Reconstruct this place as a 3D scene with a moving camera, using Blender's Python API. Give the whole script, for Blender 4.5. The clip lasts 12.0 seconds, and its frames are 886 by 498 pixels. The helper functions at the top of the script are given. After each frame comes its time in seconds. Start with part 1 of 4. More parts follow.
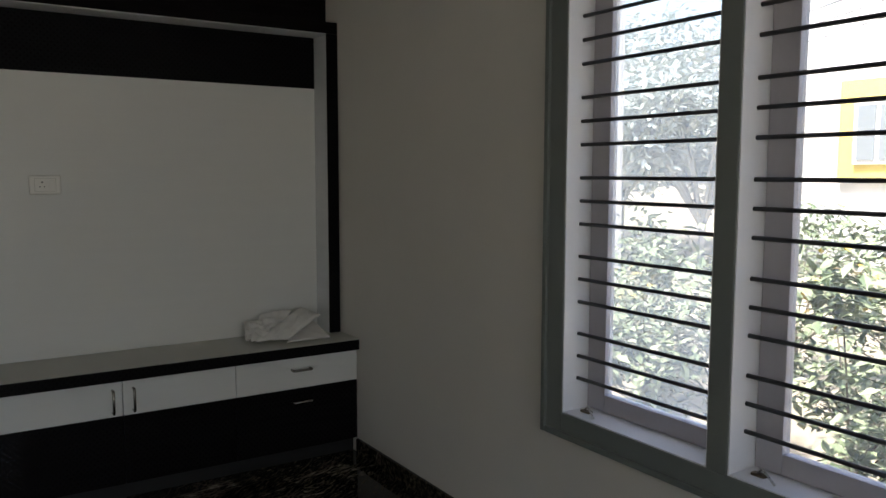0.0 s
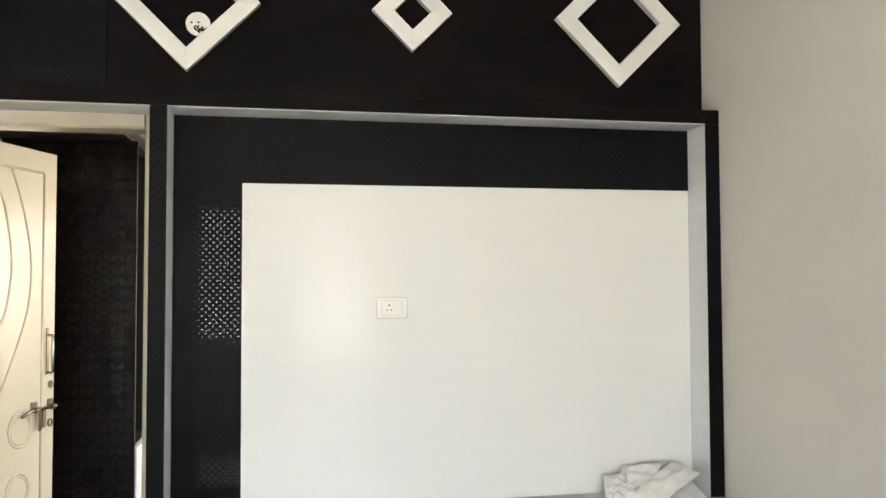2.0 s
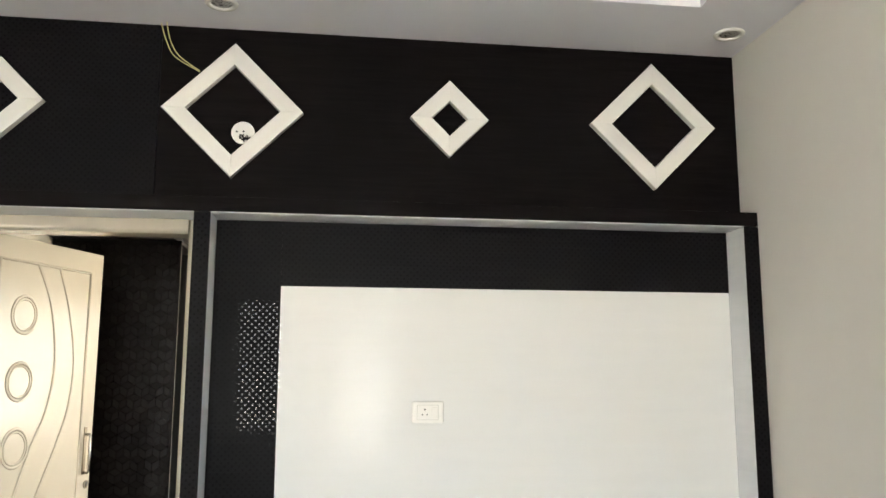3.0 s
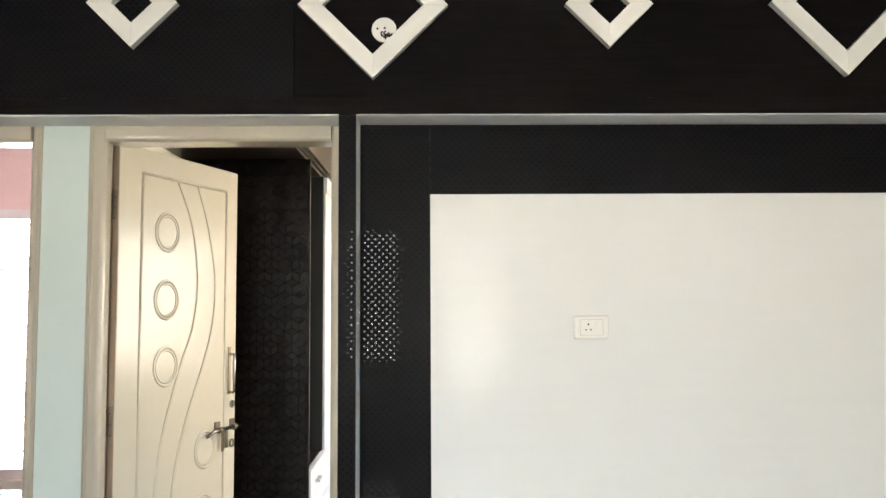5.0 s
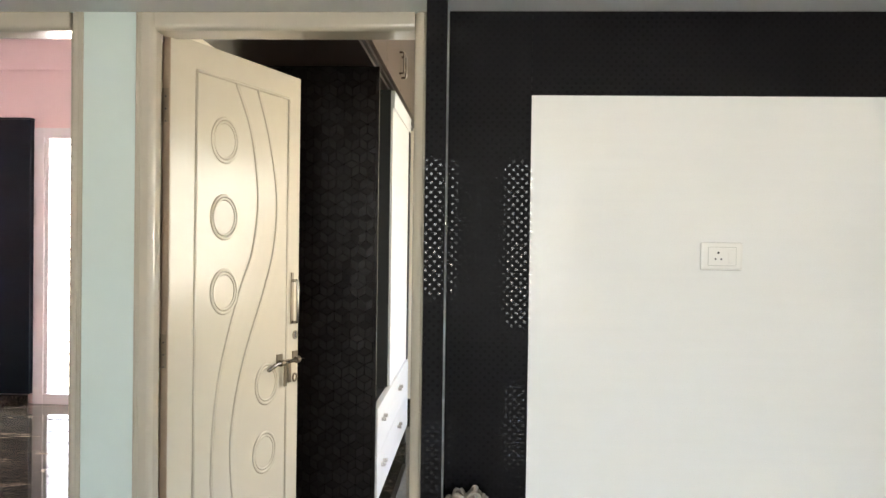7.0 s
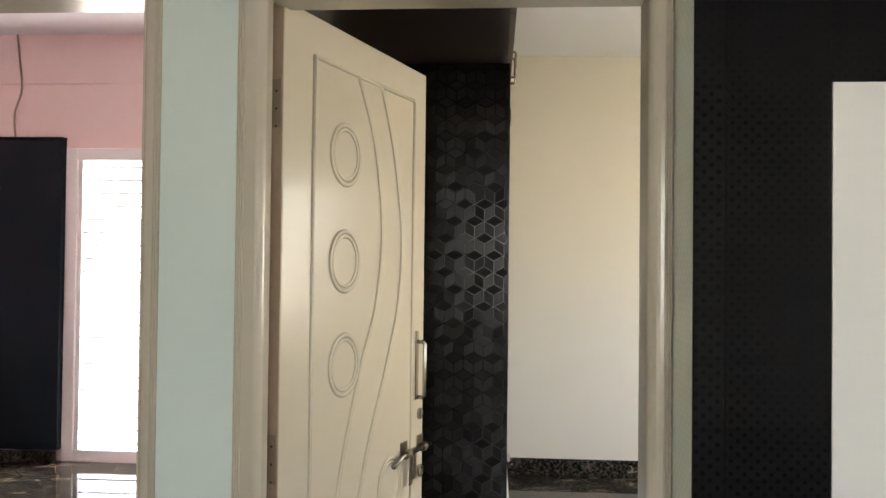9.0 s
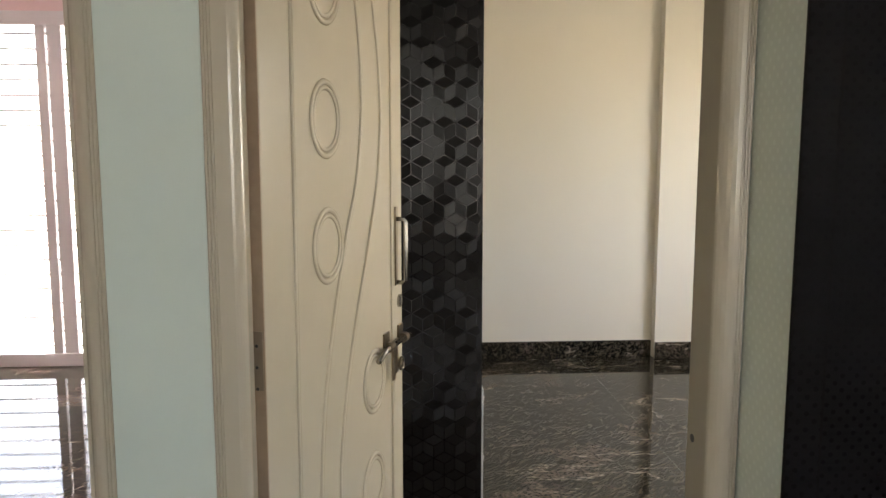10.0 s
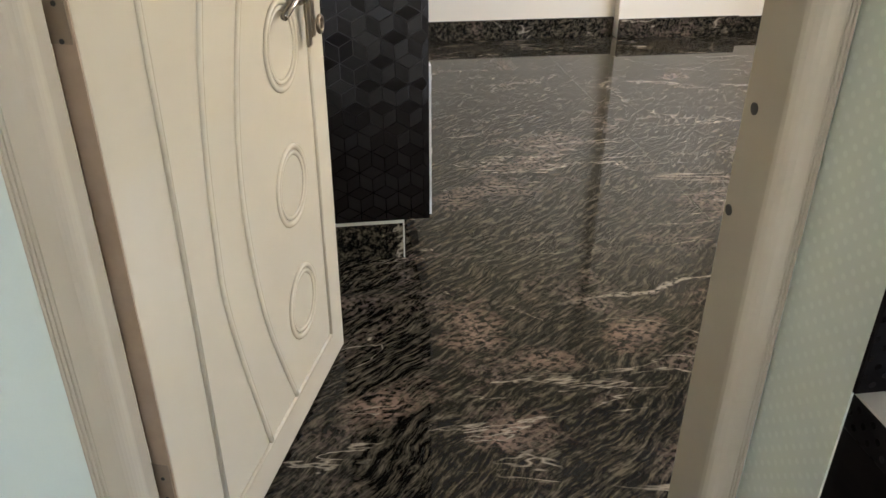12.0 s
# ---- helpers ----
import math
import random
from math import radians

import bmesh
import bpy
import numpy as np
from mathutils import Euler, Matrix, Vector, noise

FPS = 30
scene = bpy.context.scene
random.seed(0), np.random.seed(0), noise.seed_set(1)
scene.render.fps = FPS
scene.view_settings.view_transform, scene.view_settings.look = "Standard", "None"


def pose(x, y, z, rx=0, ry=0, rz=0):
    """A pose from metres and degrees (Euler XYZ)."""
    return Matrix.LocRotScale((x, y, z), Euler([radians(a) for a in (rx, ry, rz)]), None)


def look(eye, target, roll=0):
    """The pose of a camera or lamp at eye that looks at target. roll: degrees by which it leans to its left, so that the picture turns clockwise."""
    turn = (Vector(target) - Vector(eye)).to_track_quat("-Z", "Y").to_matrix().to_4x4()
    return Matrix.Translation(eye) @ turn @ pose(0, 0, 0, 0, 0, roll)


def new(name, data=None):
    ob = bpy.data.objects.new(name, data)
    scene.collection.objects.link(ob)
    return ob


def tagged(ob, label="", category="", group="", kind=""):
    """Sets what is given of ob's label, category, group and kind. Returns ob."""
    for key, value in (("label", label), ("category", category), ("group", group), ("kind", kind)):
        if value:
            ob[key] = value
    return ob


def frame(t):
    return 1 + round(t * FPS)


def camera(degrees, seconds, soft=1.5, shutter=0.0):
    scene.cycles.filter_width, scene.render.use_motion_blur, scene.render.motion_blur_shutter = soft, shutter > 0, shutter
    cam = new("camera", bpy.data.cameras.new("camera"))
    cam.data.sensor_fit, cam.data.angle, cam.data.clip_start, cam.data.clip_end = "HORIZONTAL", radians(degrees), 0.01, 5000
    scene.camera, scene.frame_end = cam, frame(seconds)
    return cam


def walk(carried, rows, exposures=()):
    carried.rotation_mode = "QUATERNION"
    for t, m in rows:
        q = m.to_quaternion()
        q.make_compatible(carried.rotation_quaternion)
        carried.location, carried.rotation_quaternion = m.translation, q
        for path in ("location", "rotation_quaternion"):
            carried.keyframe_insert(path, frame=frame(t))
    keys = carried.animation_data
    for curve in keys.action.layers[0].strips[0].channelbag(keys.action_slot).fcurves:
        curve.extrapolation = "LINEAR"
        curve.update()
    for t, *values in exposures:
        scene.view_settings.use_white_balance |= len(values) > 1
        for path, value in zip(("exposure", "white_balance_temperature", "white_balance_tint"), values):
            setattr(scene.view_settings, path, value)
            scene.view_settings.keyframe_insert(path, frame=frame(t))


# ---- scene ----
cam = camera(58.9, 12.0)
PATH = [
    (0, (-1.735, -3.808, 1.405), (-0.651, -2.139, 1.211), 0.1),
    (0.5, (-1.778, -3.552, 1.406), (-0.883, -1.774, 1.211), -0.2),
    (1, (-1.773, -3.375, 1.343), (-1.1, -1.496, 1.215), -0.1),
    (1.5, (-1.703, -3.168, 1.391), (-1.261, -1.218, 1.337), 0.3),
    (2, (-1.677, -3.095, 1.462), (-1.321, -1.128, 1.538), -0.2),
    (2.5, (-1.68, -3.085, 1.507), (-1.358, -1.127, 1.751), -0.4),
    (2.7, (-1.671, -3.1, 1.526), (-1.367, -1.146, 1.822), -0.3),
    (4.3, (-1.71, -3.028, 1.45), (-1.699, -1.04, 1.673), 1.3),
    (4.5, (-1.743, -2.992, 1.436), (-1.74, -1.0, 1.621), 1.0),
    (5, (-1.892, -2.833, 1.439), (-1.865, -0.838, 1.576), -0.3),
    (5.5, (-1.913, -2.742, 1.426), (-1.68, -0.757, 1.497), -0.8),
    (6, (-1.906, -2.725, 1.421), (-1.567, -0.754, 1.425), 0.4),
    (6.5, (-1.991, -2.656, 1.416), (-1.804, -0.665, 1.373), 0.7),
    (7, (-2.054, -2.416, 1.388), (-2.145, -0.419, 1.364), 0.8),
    (7.5, (-2.177, -2.173, 1.44), (-2.409, -0.186, 1.461), 1.1),
    (7.7, (-2.205, -2.087, 1.439), (-2.472, -0.105, 1.5), 1.2),
    (9.3, (-2.657, -1.541, 1.459), (-2.726, 0.458, 1.468), 0.3),
    (9.5, (-2.699, -1.466, 1.425), (-2.717, 0.533, 1.36), 0.0),
    (10, (-2.828, -1.318, 1.39), (-2.699, 0.663, 1.143), -0.0),
    (10.2, (-2.867, -1.283, 1.376), (-2.703, 0.688, 1.077), 1.0),
    (10.5, (-2.877, -1.245, 1.349), (-2.679, 0.708, 0.965), 0.4),
    (11, (-2.857, -1.156, 1.301), (-2.642, 0.744, 0.713), 0.8),
    (11.5, (-2.786, -0.99, 1.235), (-2.623, 0.831, 0.424), 0.8),
    (12, (-2.792, -0.806, 1.174), (-2.537, 0.926, 0.206), 0.2),
]
walk(cam, [(t, look(eye, target, roll)) for t, eye, target, roll in PATH],
     exposures=[(0.0, 2.1, 6500, 10), (0.3, 2.9, 6600, 11), (0.5, 3.3, 6700, 12), (1.0, 3.7, 6750, 12), (1.5, 4.65, 6600, 11), (2.0, 4.75, 6500, 10), (6.5, 4.7, 6500, 10), (7.7, 4.5, 6500, 10),
                (9.5, 4.05, 6750, 11), (10.5, 3.85, 6900, 12), (11.0, 4.0, 6800, 12), (11.5, 4.45, 6700, 12), (12.0, 4.55, 6700, 12)])

# ---- world, sun, sky light ----
world = bpy.data.worlds.new("overcast_sky")
scene.world = world
world.use_nodes = True
wn = world.node_tree
sky = wn.nodes.new("ShaderNodeTexSky")
sky.sky_type = "NISHITA"
sky.sun_disc = False
sky.sun_elevation, sky.sun_rotation = radians(70), radians(-68)
sky.air_density, sky.dust_density = 1.0, 4.0
wn.links.new(sky.outputs[0], wn.nodes["Background"].inputs[0])
wn.nodes["Background"].inputs[1].default_value = 0.15

sun_data = bpy.data.lights.new("sun", "SUN")
sun_data.energy, sun_data.angle, sun_data.color = 5.0, radians(3), (1.0, 0.96, 0.9)
sun = new("sun", sun_data)
sun.matrix_world = look((-5, 2, 15), (0, 0, 0))


def window_light(name, eye, target, wide, high, watts, color, spread=180):
    """Area lamp for daylight of the sky in a window's opening, and for the west fill."""
    d = bpy.data.lights.new(name, "AREA")
    d.shape, d.size, d.size_y, d.energy, d.color = "RECTANGLE", wide, high, watts, color
    d.spread = radians(spread)
    o = new(name, d)
    o.matrix_world = look(eye, target)


window_light("daylight_rear_west", (-2.62, -7.04, 1.53), (-2.62, 0, 1.53), 0.56, 1.58, 0.72, (0.98, 1.0, 0.95), 110)
window_light("daylight_rear_east", (-1.36, -7.04, 1.34), (-1.36, 0, 1.34), 0.74, 1.96, 1.15, (0.98, 1.0, 0.95), 110)
# unseen fill lamp added on the west side to brighten the east wall
window_light("fill_light_west", (-4.64, -4.6, 1.02), (0, -4.6, 0.9), 0.86, 1.98, 1.4, (1.0, 0.98, 0.94))
window_light("daylight_bedroom", (0.32, 1.95, 1.48), (-2.2, 1.95, -0.6), 1.74, 1.24, 3.0, (1.0, 0.93, 0.82))
window_light("daylight_pink_room", (-4.94, 3.93, 1.13), (-4.94, 0, 1.0), 1.3, 2.05, 2.9, (1.0, 0.98, 0.95))


# ---- materials ----
def nodes_of(name):
    m = bpy.data.materials.new(name)
    m.use_nodes = True
    return m, m.node_tree, m.node_tree.nodes["Principled BSDF"]


def link(t, a, b):
    t.links.new(a, b)


def val(t, op, a, b=None, c=None):
    n = t.nodes.new("ShaderNodeMath")
    n.operation = op
    for i, v in enumerate((a, b, c)):
        if v is None:
            continue
        if isinstance(v, (int, float)):
            n.inputs[i].default_value = v
        else:
            t.links.new(v, n.inputs[i])
    return n.outputs[0]


def mixc(t, fac, a, b):
    n = t.nodes.new("ShaderNodeMix")
    n.data_type = "RGBA"
    for s, v in ((n.inputs[0], fac), (n.inputs[6], a), (n.inputs[7], b)):
        if isinstance(v, (int, float)):
            s.default_value = v
        elif isinstance(v, tuple):
            s.default_value = (*v, 1)
        else:
            t.links.new(v, s)
    return n.outputs[2]


def noise_tex(t, scale, stretch=(1, 1, 1), detail=4, rough=0.55, distort=0.0, turn=(0, 0, 0)):
    geo = t.nodes.new("ShaderNodeNewGeometry")
    mp = t.nodes.new("ShaderNodeMapping")
    mp.inputs["Scale"].default_value = stretch
    mp.inputs["Rotation"].default_value = [radians(a) for a in turn]
    t.links.new(geo.outputs["Position"], mp.inputs[0])
    n = t.nodes.new("ShaderNodeTexNoise")
    n.inputs["Scale"].default_value, n.inputs["Detail"].default_value = scale, detail
    n.inputs["Roughness"].default_value, n.inputs["Distortion"].default_value = rough, distort
    t.links.new(mp.outputs[0], n.inputs["Vector"])
    return n.outputs[0]


def ramp(t, fac, lo, hi):
    n = t.nodes.new("ShaderNodeMapRange")
    n.inputs[1].default_value, n.inputs[2].default_value = lo, hi
    t.links.new(fac, n.inputs[0])
    return n.outputs[0]


def bump(t, b, height, strength, dist=0.002):
    n = t.nodes.new("ShaderNodeBump")
    n.inputs["Strength"].default_value, n.inputs["Distance"].default_value = strength, dist
    t.links.new(height, n.inputs["Height"])
    t.links.new(n.outputs[0], b.inputs["Normal"])


def plain(name, color, rough=0.5, metal=0.0, vary=0.08, fine=90, coarse=2.2, relief=0.15, coat=0.0, uneven=0.1):
    """A painted or moulded surface: two scales of tone, fine relief."""
    m, t, b = nodes_of(name)
    big, small = noise_tex(t, coarse), noise_tex(t, fine)
    f = val(t, "ADD", val(t, "MULTIPLY", big, 0.7), val(t, "MULTIPLY", small, 0.3))
    link(t, mixc(t, ramp(t, f, 0.3, 0.7), tuple(c * (1 - vary) for c in color), tuple(min(1, c * (1 + vary)) for c in color)), b.inputs["Base Color"])
    link(t, val(t, "ADD", rough - uneven / 2, val(t, "MULTIPLY", small, uneven)), b.inputs["Roughness"])
    b.inputs["Metallic"].default_value = metal
    b.inputs["Coat Weight"].default_value, b.inputs["Coat Roughness"].default_value = coat, 0.12
    bump(t, b, f, relief)
    return m


def dot_mask(t, cell, radius):
    """Small discs on a square grid turned by 45 degrees, on any upright face."""
    geo = t.nodes.new("ShaderNodeNewGeometry")
    sep = t.nodes.new("ShaderNodeSeparateXYZ")
    link(t, geo.outputs["Position"], sep.inputs[0])
    u = val(t, "ADD", sep.outputs[0], sep.outputs[1])
    v = sep.outputs[2]
    a = val(t, "SUBTRACT", val(t, "FRACT", val(t, "DIVIDE", val(t, "ADD", u, v), cell)), 0.5)
    c = val(t, "SUBTRACT", val(t, "FRACT", val(t, "DIVIDE", val(t, "SUBTRACT", u, v), cell)), 0.5)
    d = val(t, "SQRT", val(t, "ADD", val(t, "MULTIPLY", a, a), val(t, "MULTIPLY", c, c)))
    r = 1.414 * radius / cell
    n = t.nodes.new("ShaderNodeMapRange")
    n.inputs[1].default_value, n.inputs[2].default_value = r + 0.04, r - 0.04
    link(t, d, n.inputs[0])
    return n.outputs[0]


def laminate(name, dark, light, rough, grain, dots=True, spec=0.4, dot_rough=0.06, dot_spec=0.32, relief=0.25, dot_tone=1.05, dot=0.0043):
    """Laminate board with a horizontal wood grain and small polished discs pressed into it."""
    m, t, b = nodes_of(name)
    g = noise_tex(t, grain, (0.06, 0.06, 1.0), 6, 0.65, 0.3)
    patch = noise_tex(t, 1.4)
    f = val(t, "ADD", val(t, "MULTIPLY", ramp(t, g, 0.35, 0.65), 0.75), val(t, "MULTIPLY", patch, 0.25))
    link(t, mixc(t, f, dark, light), b.inputs["Base Color"])
    b.inputs["Specular IOR Level"].default_value = spec
    rr = val(t, "ADD", rough - 0.04, val(t, "MULTIPLY", g, 0.1))
    if dots:
        k = dot_mask(t, 0.0265, dot)
        link(t, mixc(t, k, mixc(t, f, dark, light), tuple(min(0.88, c * dot_tone) for c in light)), b.inputs["Base Color"])
        n = t.nodes.new("ShaderNodeMix")
        link(t, k, n.inputs[0])
        link(t, rr, n.inputs[2])
        n.inputs[3].default_value = dot_rough
        link(t, n.outputs[0], b.inputs["Roughness"])
        link(t, val(t, "ADD", spec, val(t, "MULTIPLY", k, dot_spec - spec)), b.inputs["Specular IOR Level"])
        h = val(t, "ADD", val(t, "MULTIPLY", g, 0.12), val(t, "MULTIPLY", noise_tex(t, 260), 0.1))
        n = t.nodes.new("ShaderNodeMix")
        link(t, k, n.inputs[0])
        link(t, h, n.inputs[2])
        n.inputs[3].default_value = 0.11
        if relief:
            bump(t, b, n.outputs[0], relief, 0.001)
    else:
        link(t, rr, b.inputs["Roughness"])
        bump(t, b, g, 0.15, 0.001)
    return m


# pink clouds in the granite: x, y and half widths; the long vein: x, y, slope
CLOUDS = ((-2.48, 0.84, 0.10, 0.17), (-2.70, 0.57, 0.13, 0.08), (-2.06, 0.79, 0.10, 0.10), (-2.44, 0.45, 0.10, 0.08), (-2.32, 0.70, 0.11, 0.06), (-1.03, 2.96, 0.10, 0.07))
VEIN = (-2.19, 0.948, 0.22)


def granite(name):
    """Polished dark granite with combed grey streaks, pale veins and pinkish clouds."""
    m, t, b = nodes_of(name)
    geo = t.nodes.new("ShaderNodeNewGeometry")
    w = t.nodes.new("ShaderNodeTexNoise")
    w.inputs["Scale"].default_value, w.inputs["Detail"].default_value = 2.6, 3
    link(t, geo.outputs["Position"], w.inputs["Vector"])
    off = t.nodes.new("ShaderNodeVectorMath")
    off.operation = "MULTIPLY_ADD"
    link(t, w.outputs["Color"], off.inputs[0])
    off.inputs[1].default_value = (0.16, 0.16, 0.0)
    link(t, geo.outputs["Position"], off.inputs[2])

    def swirl(scale, stretch, detail, rough, turn):
        mp = t.nodes.new("ShaderNodeMapping")
        mp.vector_type = "TEXTURE"
        mp.inputs["Scale"].default_value = [1 / k for k in stretch]
        mp.inputs["Rotation"].default_value = (0, 0, radians(turn))
        link(t, off.outputs[0], mp.inputs[0])
        n = t.nodes.new("ShaderNodeTexNoise")
        n.inputs["Scale"].default_value, n.inputs["Detail"].default_value, n.inputs["Roughness"].default_value = scale, detail, rough
        link(t, mp.outputs[0], n.inputs["Vector"])
        return n.outputs[0]

    streak = swirl(56, (0.26, 1.4, 1), 5, 0.65, 40)
    fine = swirl(150, (0.32, 1.3, 1), 3, 0.6, 44)
    cloud = noise_tex(t, 3.4, (0.8, 1.3, 1), 6, 0.62, 0.6, (0, 0, 24))
    spots = noise_tex(t, 64, (1, 1, 1), 3, 0.5, 0.4)
    vein = noise_tex(t, 0.9, (0.5, 2.0, 1), 6, 0.62, 0.9, (0, 0, -14))
    line = val(t, "ABSOLUTE", val(t, "SUBTRACT", vein, 0.5))
    s = ramp(t, val(t, "ADD", val(t, "MULTIPLY", streak, 0.68), val(t, "MULTIPLY", fine, 0.32)), 0.45, 0.61)
    s = val(t, "POWER", s, 1.5)
    c = mixc(t, s, (0.005, 0.005, 0.0045), (0.105, 0.089, 0.063))
    pk = val(t, "MULTIPLY", ramp(t, cloud, 0.52, 0.62), ramp(t, spots, 0.46, 0.54))
    c = mixc(t, val(t, "MULTIPLY", pk, 0.45), c, (0.22, 0.16, 0.13))
    # pink clouds broken by black flecks, and one long pale vein, in the slab behind the doorway
    sep = t.nodes.new("ShaderNodeSeparateXYZ")
    link(t, off.outputs[0], sep.inputs[0])
    flecks = noise_tex(t, 62, (0.75, 1.25, 1), 4, 0.6, 0.5, (0, 0, -30))
    ragged = val(t, "MULTIPLY", val(t, "SUBTRACT", noise_tex(t, 13, (1, 1, 1), 5, 0.68), 0.5), 2.6)
    for px, py, rx, ry in CLOUDS:
        dx = val(t, "DIVIDE", val(t, "SUBTRACT", sep.outputs[0], px + 0.08), rx)
        dy = val(t, "DIVIDE", val(t, "SUBTRACT", sep.outputs[1], py + 0.08), ry)
        d = val(t, "SQRT", val(t, "ADD", val(t, "MULTIPLY", dx, dx), val(t, "MULTIPLY", dy, dy)))
        patch = ramp(t, val(t, "ADD", d, ragged), 1.1, 0.2)
        c = mixc(t, val(t, "MULTIPLY", val(t, "MULTIPLY", patch, ramp(t, flecks, 0.45, 0.55)), 0.75), c, (0.25, 0.172, 0.13))
    along = val(t, "SUBTRACT", sep.outputs[0], VEIN[0] + 0.08)
    across = val(t, "ABSOLUTE", val(t, "SUBTRACT", val(t, "SUBTRACT", sep.outputs[1], VEIN[1] + 0.08), val(t, "MULTIPLY", along, VEIN[2])))
    wide = val(t, "ADD", 0.004, val(t, "MULTIPLY", ramp(t, noise_tex(t, 12), 0.4, 0.7), 0.016))
    held = val(t, "MULTIPLY", ramp(t, along, -0.05, 0.15), ramp(t, along, 0.62, 0.5))
    lane = val(t, "MULTIPLY", ramp(t, val(t, "DIVIDE", across, wide), 1.1, 0.5), held)
    c = mixc(t, val(t, "MULTIPLY", val(t, "MULTIPLY", lane, ramp(t, flecks, 0.42, 0.54)), 0.85), c, (0.31, 0.26, 0.205))
    vn = val(t, "MULTIPLY", ramp(t, line, 0.005, 0.0), ramp(t, cloud, 0.47, 0.55))
    c = mixc(t, val(t, "MULTIPLY", vn, 0.85), c, (0.37, 0.32, 0.25))
    link(t, c, b.inputs["Base Color"])
    link(t, val(t, "ADD", 0.02, val(t, "MULTIPLY", noise_tex(t, 3.5), 0.05)), b.inputs["Roughness"])
    b.inputs["Specular IOR Level"].default_value = 0.22
    return m


def glass(name):
    m, t, b = nodes_of(name)
    b.inputs["Transmission Weight"].default_value = 1.0
    b.inputs["Roughness"].default_value, b.inputs["IOR"].default_value = 0.0, 1.02
    return m


def leafy(name, a, c, rough=0.5):
    m, t, b = nodes_of(name)
    geo = t.nodes.new("ShaderNodeNewGeometry")
    link(t, mixc(t, geo.outputs["Random Per Island"], a, c), b.inputs["Base Color"])
    b.inputs["Roughness"].default_value = rough
    return m


def dusty_glass(name, amount):
    """Clear glass under a film of pale dust."""
    m, t, b = nodes_of(name)
    b.inputs["Transmission Weight"].default_value = 1.0
    b.inputs["Roughness"].default_value, b.inputs["IOR"].default_value = 0.0, 1.02
    dust = t.nodes.new("ShaderNodeBsdfTranslucent")
    dust.inputs[0].default_value = (0.9, 0.93, 0.95, 1)
    mix = t.nodes.new("ShaderNodeMixShader")
    link(t, val(t, "MULTIPLY", val(t, "ADD", 0.6, val(t, "MULTIPLY", noise_tex(t, 5), 0.8)), amount), mix.inputs[0])
    link(t, b.outputs[0], mix.inputs[1])
    link(t, dust.outputs[0], mix.inputs[2])
    link(t, mix.outputs[0], t.nodes["Material Output"].inputs[0])
    return m


M_DUSTY = dusty_glass("dusty_window_glass", 0.2)
M_HAZY = dusty_glass("hazy_window_glass", 0.05)
M_WALL = plain("warm_white_wall_paint", (0.66, 0.63, 0.58), 0.75, vary=0.03, fine=220, relief=0.25)
M_MINT = plain("pale_mint_wall_paint", (0.555, 0.64, 0.61), 0.55, vary=0.03, fine=240, relief=0.2)
M_CREAM_WALL = plain("cream_wall_paint", (0.77, 0.712, 0.597), 0.7, vary=0.02, fine=220, relief=0.2)
M_PINK = plain("pink_wall_paint", (0.84, 0.66, 0.65), 0.7, vary=0.02)
M_CEIL = plain("white_ceiling_paint", (0.78, 0.77, 0.80), 0.8, vary=0.015, fine=160)
M_FLOOR = granite("polished_dark_granite")
# dot_tone darkens the discs' colour, standing in for the dim room they mirror
M_DARK = laminate("dark_wenge_laminate", (0.0035, 0.0032, 0.0036), (0.0085, 0.0075, 0.0085), 0.42, 60, spec=0.06, dot_spec=0.15, dot_rough=0.045, dot_tone=0.6)
M_DARK_PLAIN = laminate("dark_wenge_edging", (0.0035, 0.003, 0.003), (0.010, 0.008, 0.008), 0.38, 60, dots=False, spec=0.03)
M_WHITE = laminate("white_laminate", (0.738, 0.735, 0.708), (0.758, 0.755, 0.728), 0.62, 30, spec=0.125, dot_rough=0.09, dot_spec=0.34, relief=0.1, dot_tone=1.05, dot=0.0034)
M_WHITE.node_tree.nodes["Principled BSDF"].inputs["IOR"].default_value = 1.9
M_WHITE_PLAIN = laminate("white_edging", (0.66, 0.67, 0.68), (0.72, 0.73, 0.74), 0.4, 30, dots=False)
M_SIDE = laminate("pale_grey_green_laminate", (0.60, 0.66, 0.59), (0.63, 0.69, 0.62), 0.36, 26, dot_rough=0.28, dot_spec=0.5)
M_TOP = laminate("beige_grey_laminate", (0.46, 0.45, 0.40), (0.53, 0.52, 0.47), 0.4, 24, dots=False)
M_DIAMOND = plain("ivory_painted_board", (0.72, 0.71, 0.66), 0.5, vary=0.02)
M_DOOR = plain("glossy_cream_enamel", (0.55, 0.50, 0.395), 0.24, vary=0.02, fine=14, coarse=3.5, relief=0.05, coat=0.25, uneven=0.03)
M_FRAME = plain("cream_enamel_frame", (0.47, 0.425, 0.345), 0.22, vary=0.03, fine=24, relief=0.03, coat=0.3, uneven=0.03)
M_DOOR.node_tree.nodes["Principled BSDF"].inputs["Specular IOR Level"].default_value = 0.22
M_RAWEDGE = plain("brown_wood_edge", (0.36, 0.265, 0.19), 0.6, vary=0.2, fine=60)
M_STEEL = plain("brushed_steel", (0.55, 0.53, 0.50), 0.28, 1.0, vary=0.1)
M_HANDLE = plain("dark_nickel_handle", (0.33, 0.315, 0.29), 0.24, 1.0, vary=0.12)
M_HINGE = plain("enamel_smeared_hinge", (0.26, 0.205, 0.15), 0.4, 0.3, vary=0.18, fine=50)
M_BRASSY = plain("worn_nickel", (0.20, 0.165, 0.12), 0.3, 1.0, vary=0.2)
